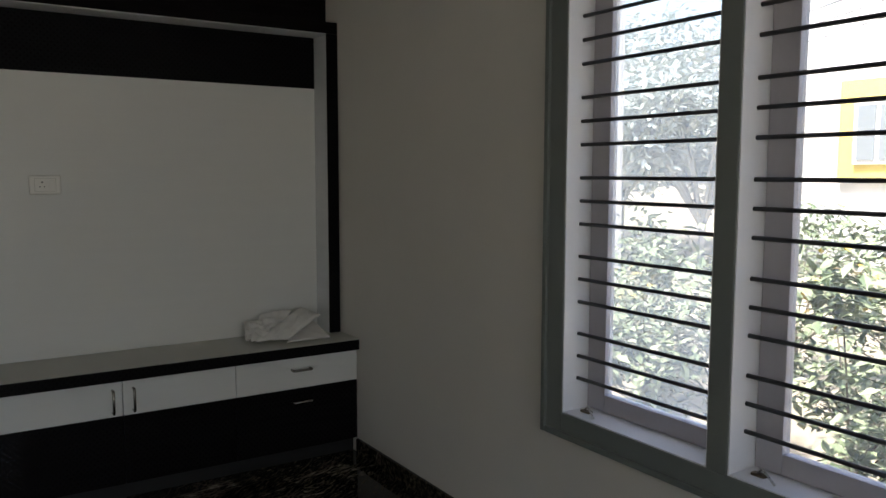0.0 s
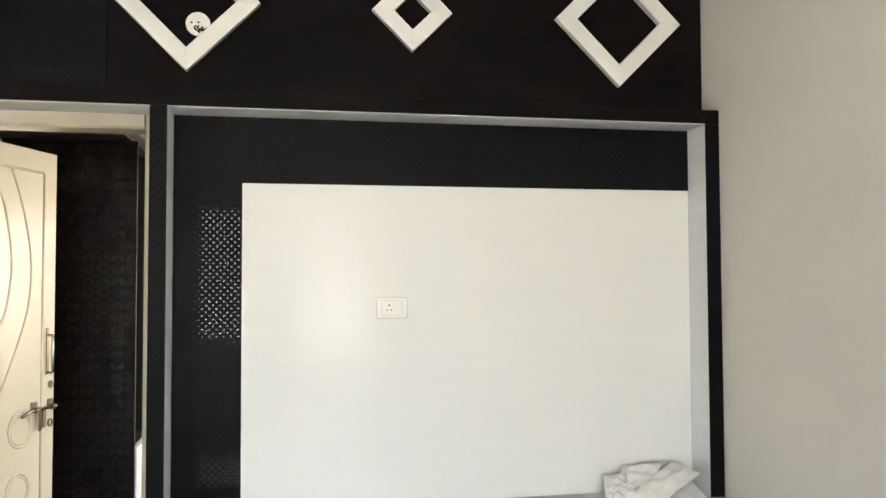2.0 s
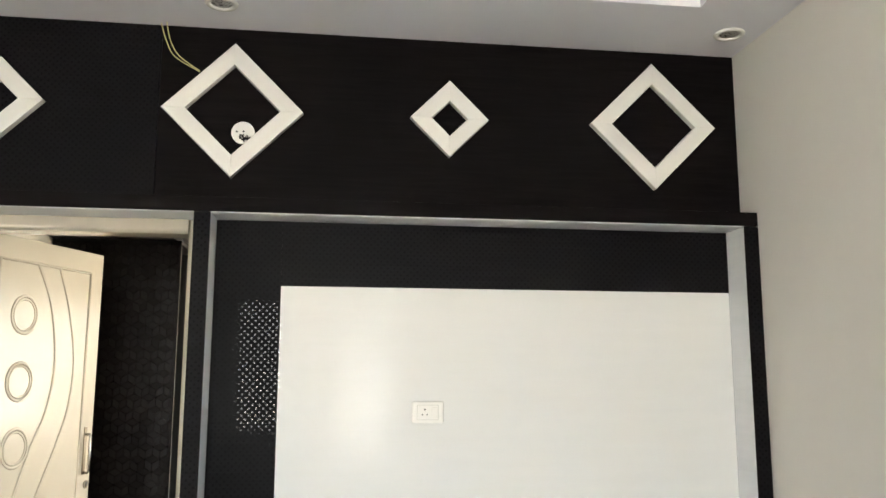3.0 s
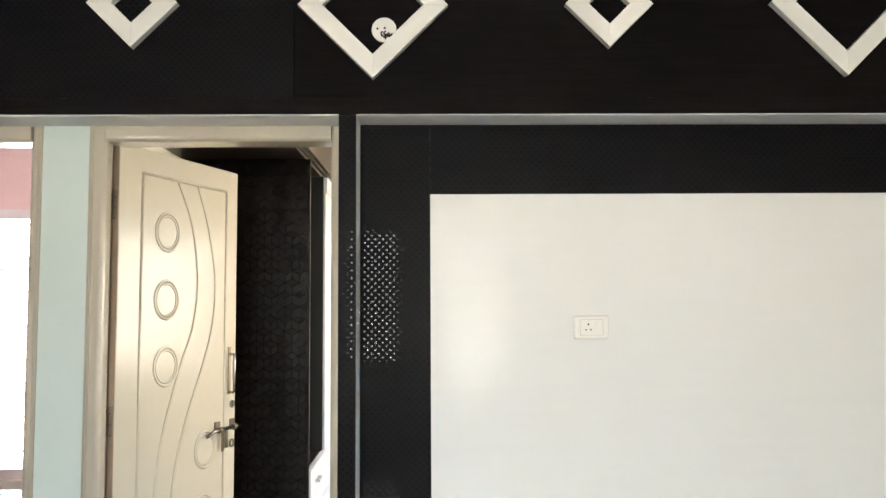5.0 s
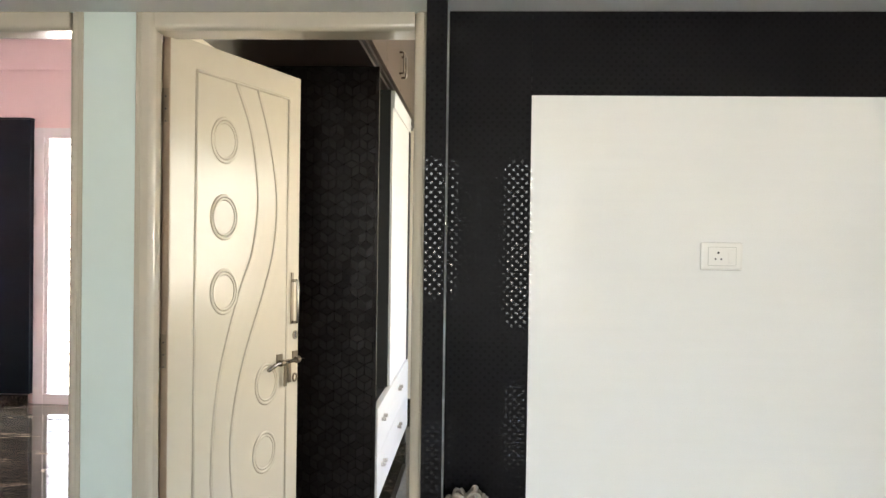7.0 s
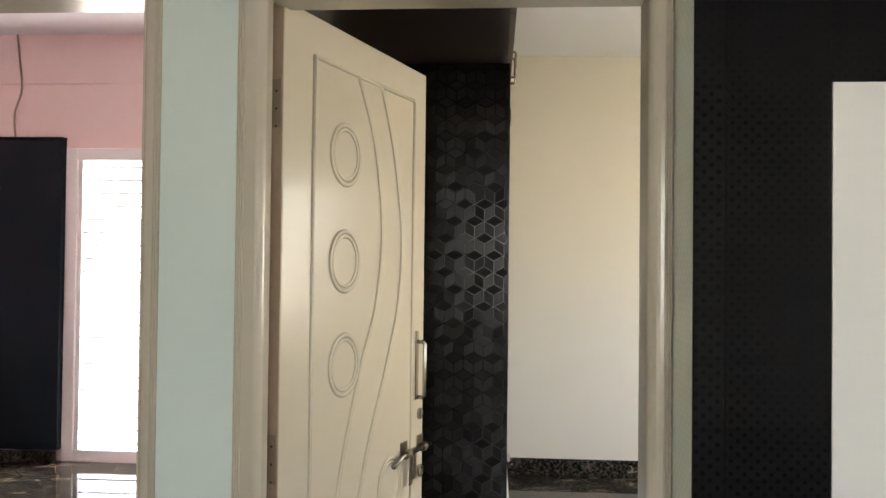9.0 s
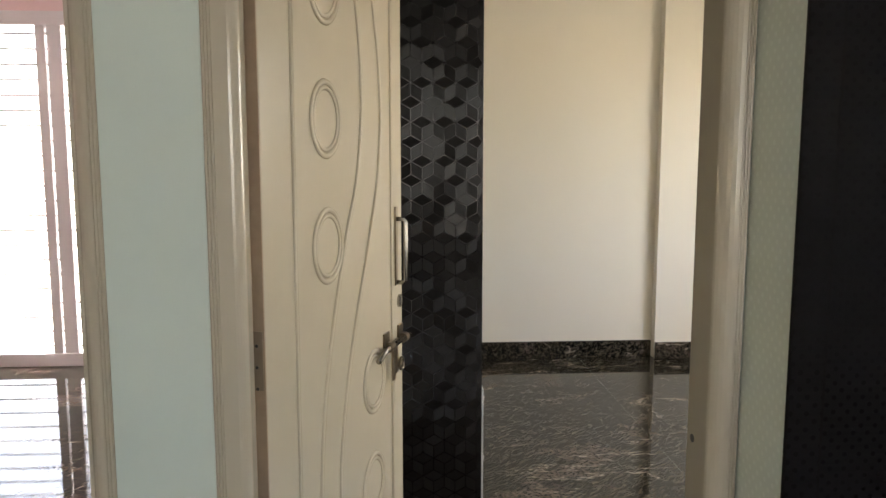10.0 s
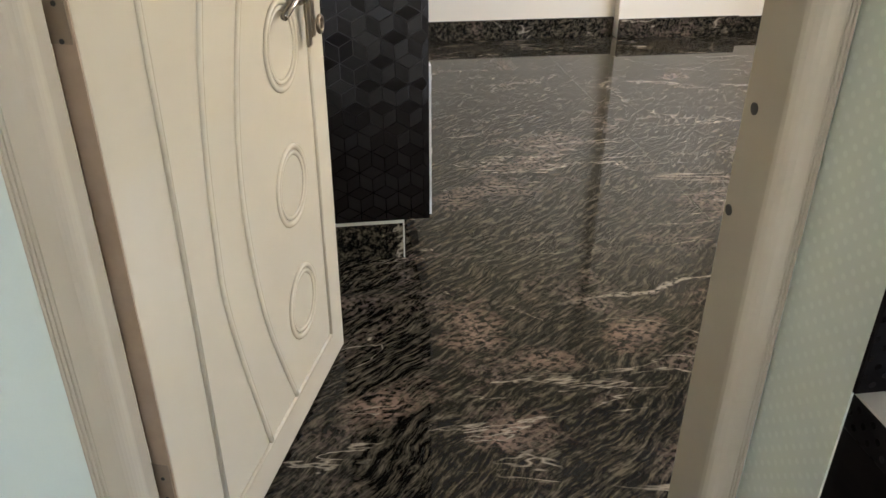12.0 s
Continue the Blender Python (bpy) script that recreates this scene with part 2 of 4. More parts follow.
M_BLACK = plain("black_recess", (0.006, 0.006, 0.006), 0.5)
M_ROD = plain("dark_steel_rod", (0.05, 0.05, 0.055), 0.45, 0.6)
# grey-green value lowered to carry the shade of a frame standing against daylight
M_WINFRAME = plain("grey_green_window_enamel", (0.18, 0.195, 0.188), 0.35, vary=0.04)
M_SASH = plain("white_sash", (0.80, 0.785, 0.79), 0.4, vary=0.03)
# sash face seen backlit: its shade is put into this darker copy of M_SASH
M_SASH_BACKLIT = plain("backlit_sash_enamel", (0.42, 0.40, 0.43), 0.4, vary=0.05)
M_PLASTIC = plain("white_switch_plastic", (0.82, 0.80, 0.75), 0.22, vary=0.01, relief=0.02)
M_DARKHOLE = plain("dark_socket_hole", (0.03, 0.03, 0.03), 0.6)
M_CLOTH = plain("grey_white_cotton", (0.72, 0.70, 0.67), 0.9, vary=0.12, fine=420, coarse=14, relief=0.5)
M_TWINE = plain("beige_rag", (0.36, 0.315, 0.255), 0.9, vary=0.15, fine=300, relief=0.5)
M_PAPER = plain("grey_green_paper", (0.27, 0.29, 0.22), 0.7, vary=0.04)
M_WIRE_Y = plain("pale_yellow_wire", (0.75, 0.68, 0.30), 0.5)
M_CUBE = [plain(n, c, r, vary=0.15, coarse=6, relief=0.03) for n, c, r in (
    ("black_satin_rhomb", (0.0065, 0.005, 0.0046), 0.36), ("charcoal_rhomb", (0.0085, 0.0068, 0.0064), 0.30), ("graphite_rhomb", (0.0115, 0.0098, 0.0098), 0.25))]
for m_cube, gloss in zip(M_CUBE, (0.05, 0.09, 0.15)):
    m_cube.node_tree.nodes["Principled BSDF"].inputs["Specular IOR Level"].default_value = gloss
M_CUBELINE = plain("silver_line_foil", (0.011, 0.0102, 0.0102), 0.14, 1.0, vary=0.2)
M_BROWNWOOD = laminate("brown_loft_laminate", (0.05, 0.032, 0.025), (0.10, 0.068, 0.052), 0.4, 40, dots=False)
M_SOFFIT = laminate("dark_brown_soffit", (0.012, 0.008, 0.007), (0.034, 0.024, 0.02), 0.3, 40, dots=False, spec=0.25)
M_NAVY = plain("dark_navy_panel", (0.005, 0.010, 0.017), 0.34, vary=0.15, relief=0.03)
M_NAVY.node_tree.nodes["Principled BSDF"].inputs["Specular IOR Level"].default_value = 0.16
M_GLASS = glass("window_glass")
M_LEAF = leafy("green_leaves", (0.08, 0.115, 0.055), (0.21, 0.25, 0.14))
M_LEAF_Y = leafy("yellow_leaves", (0.45, 0.30, 0.03), (0.60, 0.45, 0.06))
# far leaves are paled in colour to stand in for haze and overexposure
M_LEAF_FAR = leafy("haze_tinted_far_leaves", (0.26, 0.31, 0.28), (0.44, 0.48, 0.46), 0.8)
M_BARK = plain("grey_brown_bark", (0.14, 0.11, 0.08), 0.9, vary=0.3, fine=40)
M_GROUND = plain("dry_garden_soil", (0.22, 0.19, 0.14), 0.95, vary=0.25, fine=14, coarse=0.6)
M_YELLOW = plain("yellow_house_paint", (0.80, 0.62, 0.16), 0.8, vary=0.05)
M_HOUSEWHITE = plain("white_house_trim", (0.78, 0.77, 0.74), 0.7, vary=0.03)
M_PANE = plain("dim_house_pane", (0.25, 0.28, 0.30), 0.1)
# far bark lightened likewise, haze put into its colour
M_BARK_FAR = plain("haze_paled_bark", (0.36, 0.35, 0.33), 0.9, vary=0.15, fine=20)
M_POLE = plain("grey_concrete_pole", (0.66, 0.65, 0.64), 0.85, vary=0.12)


# ---- mesh helpers ----
def mesh_object(name, bm, materials, parent=None, label="", smooth=False):
    me = bpy.data.meshes.new(name)
    bmesh.ops.recalc_face_normals(bm, faces=bm.faces)
    bm.to_mesh(me)
    bm.free()
    for m in materials if isinstance(materials, (list, tuple)) else [materials]:
        me.materials.append(m)
    if smooth:
        me.polygons.foreach_set("use_smooth", [True] * len(me.polygons))
    ob = new(name, me)
    if parent is not None:
        ob.parent = parent
        ob.matrix_parent_inverse = parent.matrix_basis.inverted()
    if label:
        ob["label"] = label
    return ob


def part(name, bm, material, parent, label="", smooth=False):
    return mesh_object(name, bm, material, parent, label, smooth)


def base(name, x, y, z, label, category, group="", kind=""):
    ob = new(name)
    ob.location = (x, y, z)
    ob.empty_display_size = 0.1
    ob.matrix_basis = Matrix.Translation((x, y, z))
    return tagged(ob, label, category, group, kind)


def box(bm, x0, x1, y0, y1, z0, z1, bevel=0.0, m=None):
    r = bmesh.ops.create_cube(bm, size=1.0)
    vs = r["verts"]
    for v in vs:
        v.co = Vector(((x0 + x1) / 2 + v.co.x * (x1 - x0), (y0 + y1) / 2 + v.co.y * (y1 - y0), (z0 + z1) / 2 + v.co.z * (z1 - z0)))
    es = list({e for v in vs for e in v.link_edges})
    if bevel > 0:
        out = bmesh.ops.bevel(bm, geom=es, offset=bevel, segments=2, affect="EDGES", profile=0.6)
        vs = list({v for f in out["faces"] for v in f.verts} | {v for v in vs if v.is_valid})
    if m is not None:
        bmesh.ops.transform(bm, matrix=m, verts=vs)
    return vs


def boxes(*rows, bevel=0.0, m=None):
    bm = bmesh.new()
    for r in rows:
        box(bm, *r, bevel=bevel, m=m)
    return bm


def tube(bm, pts, r, seg=8, flat=1.0, closed=False, normal=None):
    """A round bar along a line of points; flat squashes it along normal."""
    pts = [Vector(p) for p in pts]
    n = len(pts)
    rings = []
    for i, p in enumerate(pts):
        a = pts[(i - 1) % n] if closed or i > 0 else p
        b = pts[(i + 1) % n] if closed or i < n - 1 else p
        d = (b - a).normalized()
        up = Vector(normal) if normal is not None else (Vector((0, 0, 1)) if abs(d.z) < 0.9 else Vector((1, 0, 0)))
        s = d.cross(up).normalized()
        u = s.cross(d).normalized()
        rings.append([bm.verts.new(p + s * (r * math.cos(2 * math.pi * k / seg)) + u * (r * flat * math.sin(2 * math.pi * k / seg))) for k in range(seg)])
    for i in range(n if closed else n - 1):
        A, B = rings[i], rings[(i + 1) % n]
        for k in range(seg):
            bm.faces.new((A[k], A[(k + 1) % seg], B[(k + 1) % seg], B[k]))
    if not closed:
        bm.faces.new(rings[0][::-1])
        bm.faces.new(rings[-1])


def spline(ps, per=8):
    """Catmull-Rom through 2D points."""
    out = []
    q = [ps[0], *ps, ps[-1]]
    for i in range(1, len(q) - 2):
        a, b, c, d = (Vector(q[j]) for j in (i - 1, i, i + 1, i + 2))
        for k in range(per):
            t = k / per
            out.append(0.5 * ((2 * b) + (c - a) * t + (2 * a - 5 * b + 4 * c - d) * t * t + (3 * b - a - 3 * c + d) * t ** 3))
    out.append(Vector(ps[-1]))
    return out


def disc(bm, c, axis, r, depth, seg=24):
    ax = Vector(axis)
    m = Matrix.Translation(c) @ ax.to_track_quat("Z", "Y").to_matrix().to_4x4()
    bmesh.ops.create_cone(bm, cap_ends=True, segments=seg, radius1=r, radius2=r, depth=depth, matrix=m)


def wall_with(openings, a0, a1, z1, t0, t1, axis):
    """A wall along x or y from a0 to a1, thickness t0..t1, with openings (a, b, bottom, top)."""
    rows, cut = [], sorted(openings)
    p = a0
    for a, b, lo, hi in cut:
        rows.append((p, a, 0, z1))
        if lo > 0:
            rows.append((a, b, 0, lo))
        if hi < z1:
            rows.append((a, b, hi, z1))
        p = b
    rows.append((p, a1, 0, z1))
    rows = [r for r in rows if r[1] - r[0] > 1e-4]
    if axis == "x":
        return boxes(*[(a, b, t0, t1, lo, hi) for a, b, lo, hi in rows])
    return boxes(*[(t0, t1, a, b, lo, hi) for a, b, lo, hi in rows])


def structure(name, bm, mat, label, category="wall"):
    return tagged(mesh_object(name, bm, mat), label, category, kind="structure")

# ---- the large structure ----
HALL_Z, FAR_Y = 2.862, 3.83
floor = structure("floor", boxes((-7.6, 0.3, -7.2, 3.95, -0.12, -0.0014)), M_PAPER, "polished dark granite floor with pale joints, running through all rooms", "floor")
for x0, x1, y0, y1 in ((-7.6, -3.2515, 0.06, 3.95), (-3.25, -1.5742, 0.06, 3.95), (-1.5725, 0.3, 0.06, 3.95), (-4.7, -1.5725, -7.2, 0.0585), (-1.57, 0.2, -7.2, 0.0585)):
    part("slab", boxes((x0, x1, y0, y1, -0.0011, 0.0)), M_FLOOR, floor)

DOOR_A = (-3.135, -2.212, 0, 2.086)
DOOR_B = (-4.22, -3.302, 0, 2.086)
structure("wall_north", wall_with([DOOR_A, DOOR_B], -4.6, 0.0, HALL_Z, 0.0, 0.055, "x"), M_MINT, "pale mint painted wall with two doorways")
structure("wall_bedroom_south", wall_with([DOOR_A], -3.2, 0.3, 2.9, 0.055, 0.11, "x"), M_CREAM_WALL, "cream painted wall round the bedroom doorway")
structure("wall_pink_south", wall_with([DOOR_B], -7.6, -3.302, 3.08, 0.057, 0.11, "x"), M_PINK, "pink painted wall round the doorway")
structure("wall_divider", boxes((-3.30, -3.25, 0.11, FAR_Y, 0, 3.08)), M_PINK, "pink partition wall")
structure("wall_divider_cream", boxes((-3.248, -3.20, 0.11, FAR_Y, 0, 2.9)), M_CREAM_WALL, "cream partition wall")
WIN_Y0, WIN_Y1, WIN_Z0, WIN_Z1 = -3.212, -1.802, 0.535, 2.17
structure("wall_east", wall_with([(WIN_Y0 + 0.05, WIN_Y1 - 0.05, WIN_Z0 + 0.05, WIN_Z1 - 0.05)], -7.2, 0.0, HALL_Z, 0.0, 0.2, "y"), M_WALL, "warm white painted wall with a barred window")
# the opening in this unseen wall is made up to hold the fill lamp
structure("wall_west", wall_with([(-5.06, -4.14, 0, 2.06)], -7.2, 0.055, HALL_Z, -4.8, -4.6, "y"), M_WALL, "warm white painted wall with an opening added for fill light")
structure("wall_south", wall_with([(-2.93, -2.31, 0.70, 2.36), (-1.76, -0.96, 0.32, 2.36)], -4.6, 0.0, HALL_Z, -7.2, -7.0, "x"), M_WALL, "warm white wall with two tall windows")
structure("wall_bedroom_north", boxes((-3.2, 0.3, FAR_Y, FAR_Y + 0.12, 0, 2.9)), M_CREAM_WALL, "cream painted bedroom wall")
structure("wall_pillar", boxes((-1.066, -0.3, FAR_Y - 0.07, FAR_Y - 0.001, 0, 2.9)), M_CREAM_WALL, "cream painted shallow pillar on the bedroom wall", "pillar")
structure("wall_bedroom_east", wall_with([(1.0, 2.9, 0.8, 2.2)], 0.11, FAR_Y, 2.9, 0.3, 0.45, "y"), M_CREAM_WALL, "cream painted bedroom wall with a window")
structure("wall_pink_north", wall_with([(-5.64, -4.24, 0.03, 2.22)], -7.6, -3.2, 3.08, FAR_Y, FAR_Y + 0.12, "x"), M_PINK, "pink painted wall with a tall window")
structure("wall_pink_ledge", boxes((-7.6, -3.3, FAR_Y - 0.012, FAR_Y - 0.001, 2.72, 3.08)), M_PINK, "pink plaster band along the wall top")
structure("wall_pink_west", boxes((-7.75, -7.6, 0.055, 3.95, 0, 3.08)), M_PINK, "pink painted wall")
structure("ceiling_pink_room", boxes((-7.75, -3.25, 0.055, 3.95, 3.08, 3.2)), M_CEIL, "white ceiling", "ceiling")
structure("ceiling_bedroom", boxes((-3.248, 0.45, 0.055, 3.95, 2.9, 3.05)), M_CEIL, "white ceiling", "ceiling")
bm = boxes((-4.6, -0.353, -0.468, 0.0, HALL_Z, 3.06), (-0.353, 0.2, -7.2, 0.0, HALL_Z, 3.06), (-4.8, -4.15, -7.2, -0.468, HALL_Z, 3.06),
           (-4.15, -0.353, -7.2, -6.5, HALL_Z, 3.06), (-4.8, 0.2, -7.2, 0.055, 3.06, 3.12))
structure("ceiling", bm, M_CEIL, "white gypsum false ceiling with a raised tray", "ceiling")


def skirting(name, x0, x1, y0, y1, h, label="dark granite skirting along the wall foot"):
    """A run of skirting with a stone piece every 0.6 m."""
    s = tagged(mesh_object(name, boxes((x0, x1, y0, y1, 0, h - 0.004)), M_FLOOR), label, "skirting", kind="structure")
    long_x = (x1 - x0) > (y1 - y0)
    a0, a1 = (x0, x1) if long_x else (y0, y1)
    n = max(1, round((a1 - a0) / 0.62))
    for i in range(n):
        p, q = a0 + (a1 - a0) * i / n + 0.001, a0 + (a1 - a0) * (i + 1) / n - 0.001
        bx = (p, q, y0 - 0.003, y1 + 0.003, 0.001, h) if long_x else (x0 - 0.003, x1 + 0.003, p, q, 0.001, h)
        part("stone", boxes(bx, bevel=0.002), M_FLOOR, s)
    return s


skirting("baseboard_bedroom_north", -3.19, -1.072, FAR_Y - 0.012, FAR_Y - 0.002, 0.112)
skirting("baseboard_pillar", -1.064, -0.302, FAR_Y - 0.082, FAR_Y - 0.073, 0.112)
skirting("baseboard_bedroom_corner", -0.296, 0.29, FAR_Y - 0.012, FAR_Y - 0.002, 0.09)
skirting("baseboard_pink_north", -7.5, -5.685, FAR_Y - 0.075, FAR_Y - 0.065, 0.085)
skirting("baseboard_east", -0.012, -0.003, -6.99, -0.36, 0.075)
skirting("baseboard_pink_divider", -3.312, -3.304, 0.2, FAR_Y - 0.1, 0.09)


# ---- door frames and the open door ----
def jamb_profile(outer, inner, front, back, r):
    """Plan outline of a jamb: broad round on the inner front edge, three reeds along the outer one."""
    d = 1 if outer > inner else -1
    pts = [(inner, back)]
    for k in range(7):
        t = math.pi / 2 * k / 6
        pts.append((inner + d * r * (1 - math.cos(t)), front + r * (1 - math.sin(t))))
    for c in (0.0145, 0.0090, 0.0035):
        for k in range(5):
            t = math.pi * k / 4
            pts.append((outer - d * (c + 0.0026 * math.cos(t)), front + 0.0034 - 0.0030 * math.sin(t)))
    pts += [(outer, front + 0.004), (outer, back)]
    return pts


def extrude_plan(pts, z0, z1):
    bm = bmesh.new()
    lo = [bm.verts.new((x, y, z0)) for x, y in pts]
    hi = [bm.verts.new((x, y, z1)) for x, y in pts]
    bm.faces.new(lo[::-1])
    bm.faces.new(hi)
    for i in range(len(pts)):
        j = (i + 1) % len(pts)
        bm.faces.new((lo[i], lo[j], hi[j], hi[i]))
    return bm


def door_frame(name, x0, x1, x0in, x1in, label, rebate=False):
    d = base(name, (x0 + x1) / 2, 0.05, 0, label, "door frame", kind="structure")
    zi, zo, yf, yb = 2.03, 2.0855, -0.006, 0.112
    for outer, inner, r in ((x0, x0in, 0.018), (x1, x1in, 0.030)):
        deep = rebate and outer == x0
        part("jamb", extrude_plan(jamb_profile(outer, inner, yf, 0.05 if deep else yb, r), 0, zo), M_FRAME, d)
        if deep:
            part("rebate", boxes((x0, inner - 0.045, 0.0505, yb, 0, zo)), M_FRAME, d)
    bm = boxes((x0in - 0.001, x1in + 0.001, yf + 0.001, yb, zi, zo))
    bmesh.ops.bevel(bm, geom=[e for e in bm.edges if all(abs(v.co.y - yf - 0.001) < 1e-5 and v.co.z < zi + 0.01 for v in e.verts)], offset=0.018, segments=5, affect="EDGES", profile=0.5)
    part("head", bm, M_FRAME, d)
    if not rebate:
        for nm, bx in (("stop", (x0in, x0in + 0.012, 0.03, 0.07, 0, zi)), ("stop", (x1in - 0.012, x1in, 0.03, 0.07, 0, zi))):
            part(nm, boxes(bx, bevel=0.004), M_FRAME, d)
    return d


fr = door_frame("door_frame_bedroom", -3.134, -2.2135, -3.073, -2.261, "cream enamelled wooden door frame with reeded edges", True)
for z, y in ((0.849, 0.085), (0.70, 0.098)):
    bm = bmesh.new()
    disc(bm, (-2.2612, y, z), (1, 0, 0), 0.008, 0.003, 16)
    part("bolt_hole", bm, M_DARKHOLE, fr, "dark round bolt hole")
door_frame("door_frame_pink_room", -4.22, -3.3025, -4.155, -3.347, "cream enamelled wooden door frame beside the mint wall")

P0, P1 = Vector((-3.058, 0.088, 0)), Vector((-2.803, 0.822, 0))
DU = (P1 - P0).normalized()
DN = Vector((DU.y, -DU.x, 0))
DM = Matrix(((DU.x, DN.x, 0, P0.x), (DU.y, DN.y, 0, P0.y), (0, 0, 1, 0.012), (0, 0, 0, 1)))
LEN, DH = 0.779, 2.035
door = base("door_1", P0.x, P0.y, 0, "open cream enamelled flush door with moulded circles and curves", "door", kind="structure")
part("leaf", boxes((0.0, LEN, -0.030, 0.0, 0, DH), bevel=0.003, m=DM), M_DOOR, door)
part("hinge_edge", boxes((-0.003, -0.0003, -0.0298, -0.0008, 0.0, DH - 0.002), m=DM), M_RAWEDGE, door, "bare brown wood along the hinge edge")


def on_leaf(u, z, off=0.0):
    return DM @ Vector((u, off, z - 0.012))


def moulding(name, pts, r, closed=False):
    bm = bmesh.new()
    tube(bm, [on_leaf(u, z, 0.0005) for u, z in pts], r * 1.08, 8, 0.75, closed, normal=DN)
    part(name, bm, M_DOOR, door, smooth=True)


moulding("border_moulding", [(0.126, 0.10), (0.126, 1.95)], 0.0055)
moulding("border_moulding", [(0.126, 1.95), (0.69, 1.95)], 0.0055)
moulding("border_moulding", [(0.69, 1.95), (0.69, 0.10)], 0.0055)
moulding("border_moulding", [(0.69, 0.10), (0.126, 0.10)], 0.0055)
moulding("curve_moulding", spline([(0.345, 1.945), (0.438, 1.78), (0.486, 1.545), (0.455, 1.34), (0.378, 1.19), (0.285, 0.965), (0.24, 0.79), (0.224, 0.6), (0.232, 0.44), (0.318, 0.105)]), 0.0065)
moulding("curve_moulding", spline([(0.478, 1.945), (0.556, 1.773), (0.611, 1.55), (0.596, 1.35), (0.53, 1.18), (0.42, 0.962), (0.352, 0.77), (0.331, 0.59), (0.364, 0.356), (0.46, 0.105)]), 0.0065)
for cu, cz in ((0.282, 1.731), (0.282, 1.457), (0.284, 1.19), (0.556, 0.815), (0.545, 0.549), (0.545, 0.287)):
    for rr, th in ((0.073, 0.006), (0.061, 0.0045)):
        moulding("ring_moulding", [(cu + rr * math.cos(a), cz + rr * 1.05 * math.sin(a)) for a in [2 * math.pi * k / 40 for k in range(40)]], th, True)

# pull handle, keyhole and sliding bolt
h = part("pull_handle", boxes((0.719, 0.737, 0.0, 0.004, 1.02, 1.232), bevel=0.001, m=DM), M_BRASSY, door, "worn nickel pull handle")
bm = bmesh.new()
tube(bm, [on_leaf(0.728, 1.04, 0.002), on_leaf(0.728, 1.04, 0.022), on_leaf(0.728, 1.046, 0.028), on_leaf(0.728, 1.205, 0.028), on_leaf(0.728, 1.211, 0.022), on_leaf(0.728, 1.211, 0.002)], 0.0062, 10, normal=(DU.x, DU.y, 0.01))
part("grip", bm, M_HANDLE, h, smooth=True)
bm = bmesh.new()
disc(bm, on_leaf(0.753, 0.985, 0.002), DN, 0.018, 0.005, 24)
k = part("keyhole_plate", bm, M_HANDLE, door, "round steel keyhole plate")
part("keyhole", boxes((0.750, 0.756, 0.0045, 0.0055, 0.962, 0.985), m=DM), M_DARKHOLE, k)
bolt = part("sliding_bolt", boxes((0.62, 0.66, 0, 0.005, 0.862, 0.908), (0.735, 0.772, 0, 0.005, 0.862, 0.908), bevel=0.001, m=DM), M_BRASSY, door, "worn nickel sliding bolt")
bm = bmesh.new()
tube(bm, [on_leaf(0.545, 0.868, 0.016), on_leaf(0.60, 0.884, 0.016), on_leaf(0.795, 0.884, 0.016)], 0.0075, 10, normal=DN)
part("rod", bm, M_HANDLE, bolt, smooth=True)
for u in (0.64, 0.753):
    bm = bmesh.new()
    disc(bm, on_leaf(u, 0.884, 0.014), DU, 0.0135, 0.022, 16)
    part("guide", bm, M_BRASSY, bolt, smooth=False)
part("hasp", boxes((0.655, 0.675, 0.012, 0.017, 0.775, 0.884), bevel=0.002, m=DM), M_BRASSY, bolt)
part("hasp", boxes((0.692, 0.712, 0.006, 0.012, 0.785, 0.88), bevel=0.002, m=DM), M_BRASSY, bolt)
bm = bmesh.new()
tube(bm, [on_leaf(0.742 + 0.014 * math.cos(a), 0.812 + 0.016 * math.sin(a), 0.010) for a in [2 * math.pi * i / 16 for i in range(16)]], 0.004, 6, closed=True, normal=DN)
part("staple", bm, M_BRASSY, bolt, smooth=True)
for z in (0.28, 1.0, 1.80):
    bm = boxes((-0.0042, -0.0031, -0.031, -0.004, z - 0.055, z + 0.055), m=DM)
    disc(bm, on_leaf(-0.006, z, -0.036), (0, 0, 1), 0.005, 0.11, 12)
    hg = part("hinge", bm, M_HINGE, door, "butt hinge smeared with brown enamel")
    bm = bmesh.new()
    for dz in (-0.04, 0, 0.04):
        disc(bm, on_leaf(-0.0044, z + dz, -0.016), DU, 0.003, 0.002, 10)
    part("screws", bm, M_DARKHOLE, hg)


# ---- television wall ----
FY = -0.165
band = base("tv_wall_band", -2.3, -0.1, 2.09, "dark wenge shelf band with pale underside, over door and television niche", "wall panel")
part("board", boxes((-4.6, -0.0005, FY, -0.0315, 2.0895, 2.146), bevel=0.0015), M_DARK_PLAIN, band)
part("underside", boxes((-4.6, -2.2125, FY + 0.002, -0.001, 2.0865, 2.0893)), M_WHITE_PLAIN, band, "pale grey laminate underside")
part("underside", boxes((-2.153, -0.0605, FY + 0.002, -0.001, 2.0865, 2.0893)), M_WHITE_PLAIN, band, "pale grey laminate underside")

upper = base("wall_panel_upper", -2.3, -0.02, 2.146, "dark wenge laminate panelling above the niche, reaching the ceiling", "wall panel")
for a, b in ((-4.6, -2.392), (-2.390, -0.0005)):
    part("panel", boxes((a, b, -0.031, -0.0005, 2.1465, HALL_Z - 0.001), bevel=0.0008), M_DARK if a < -4 else M_DARK_PLAIN, upper)

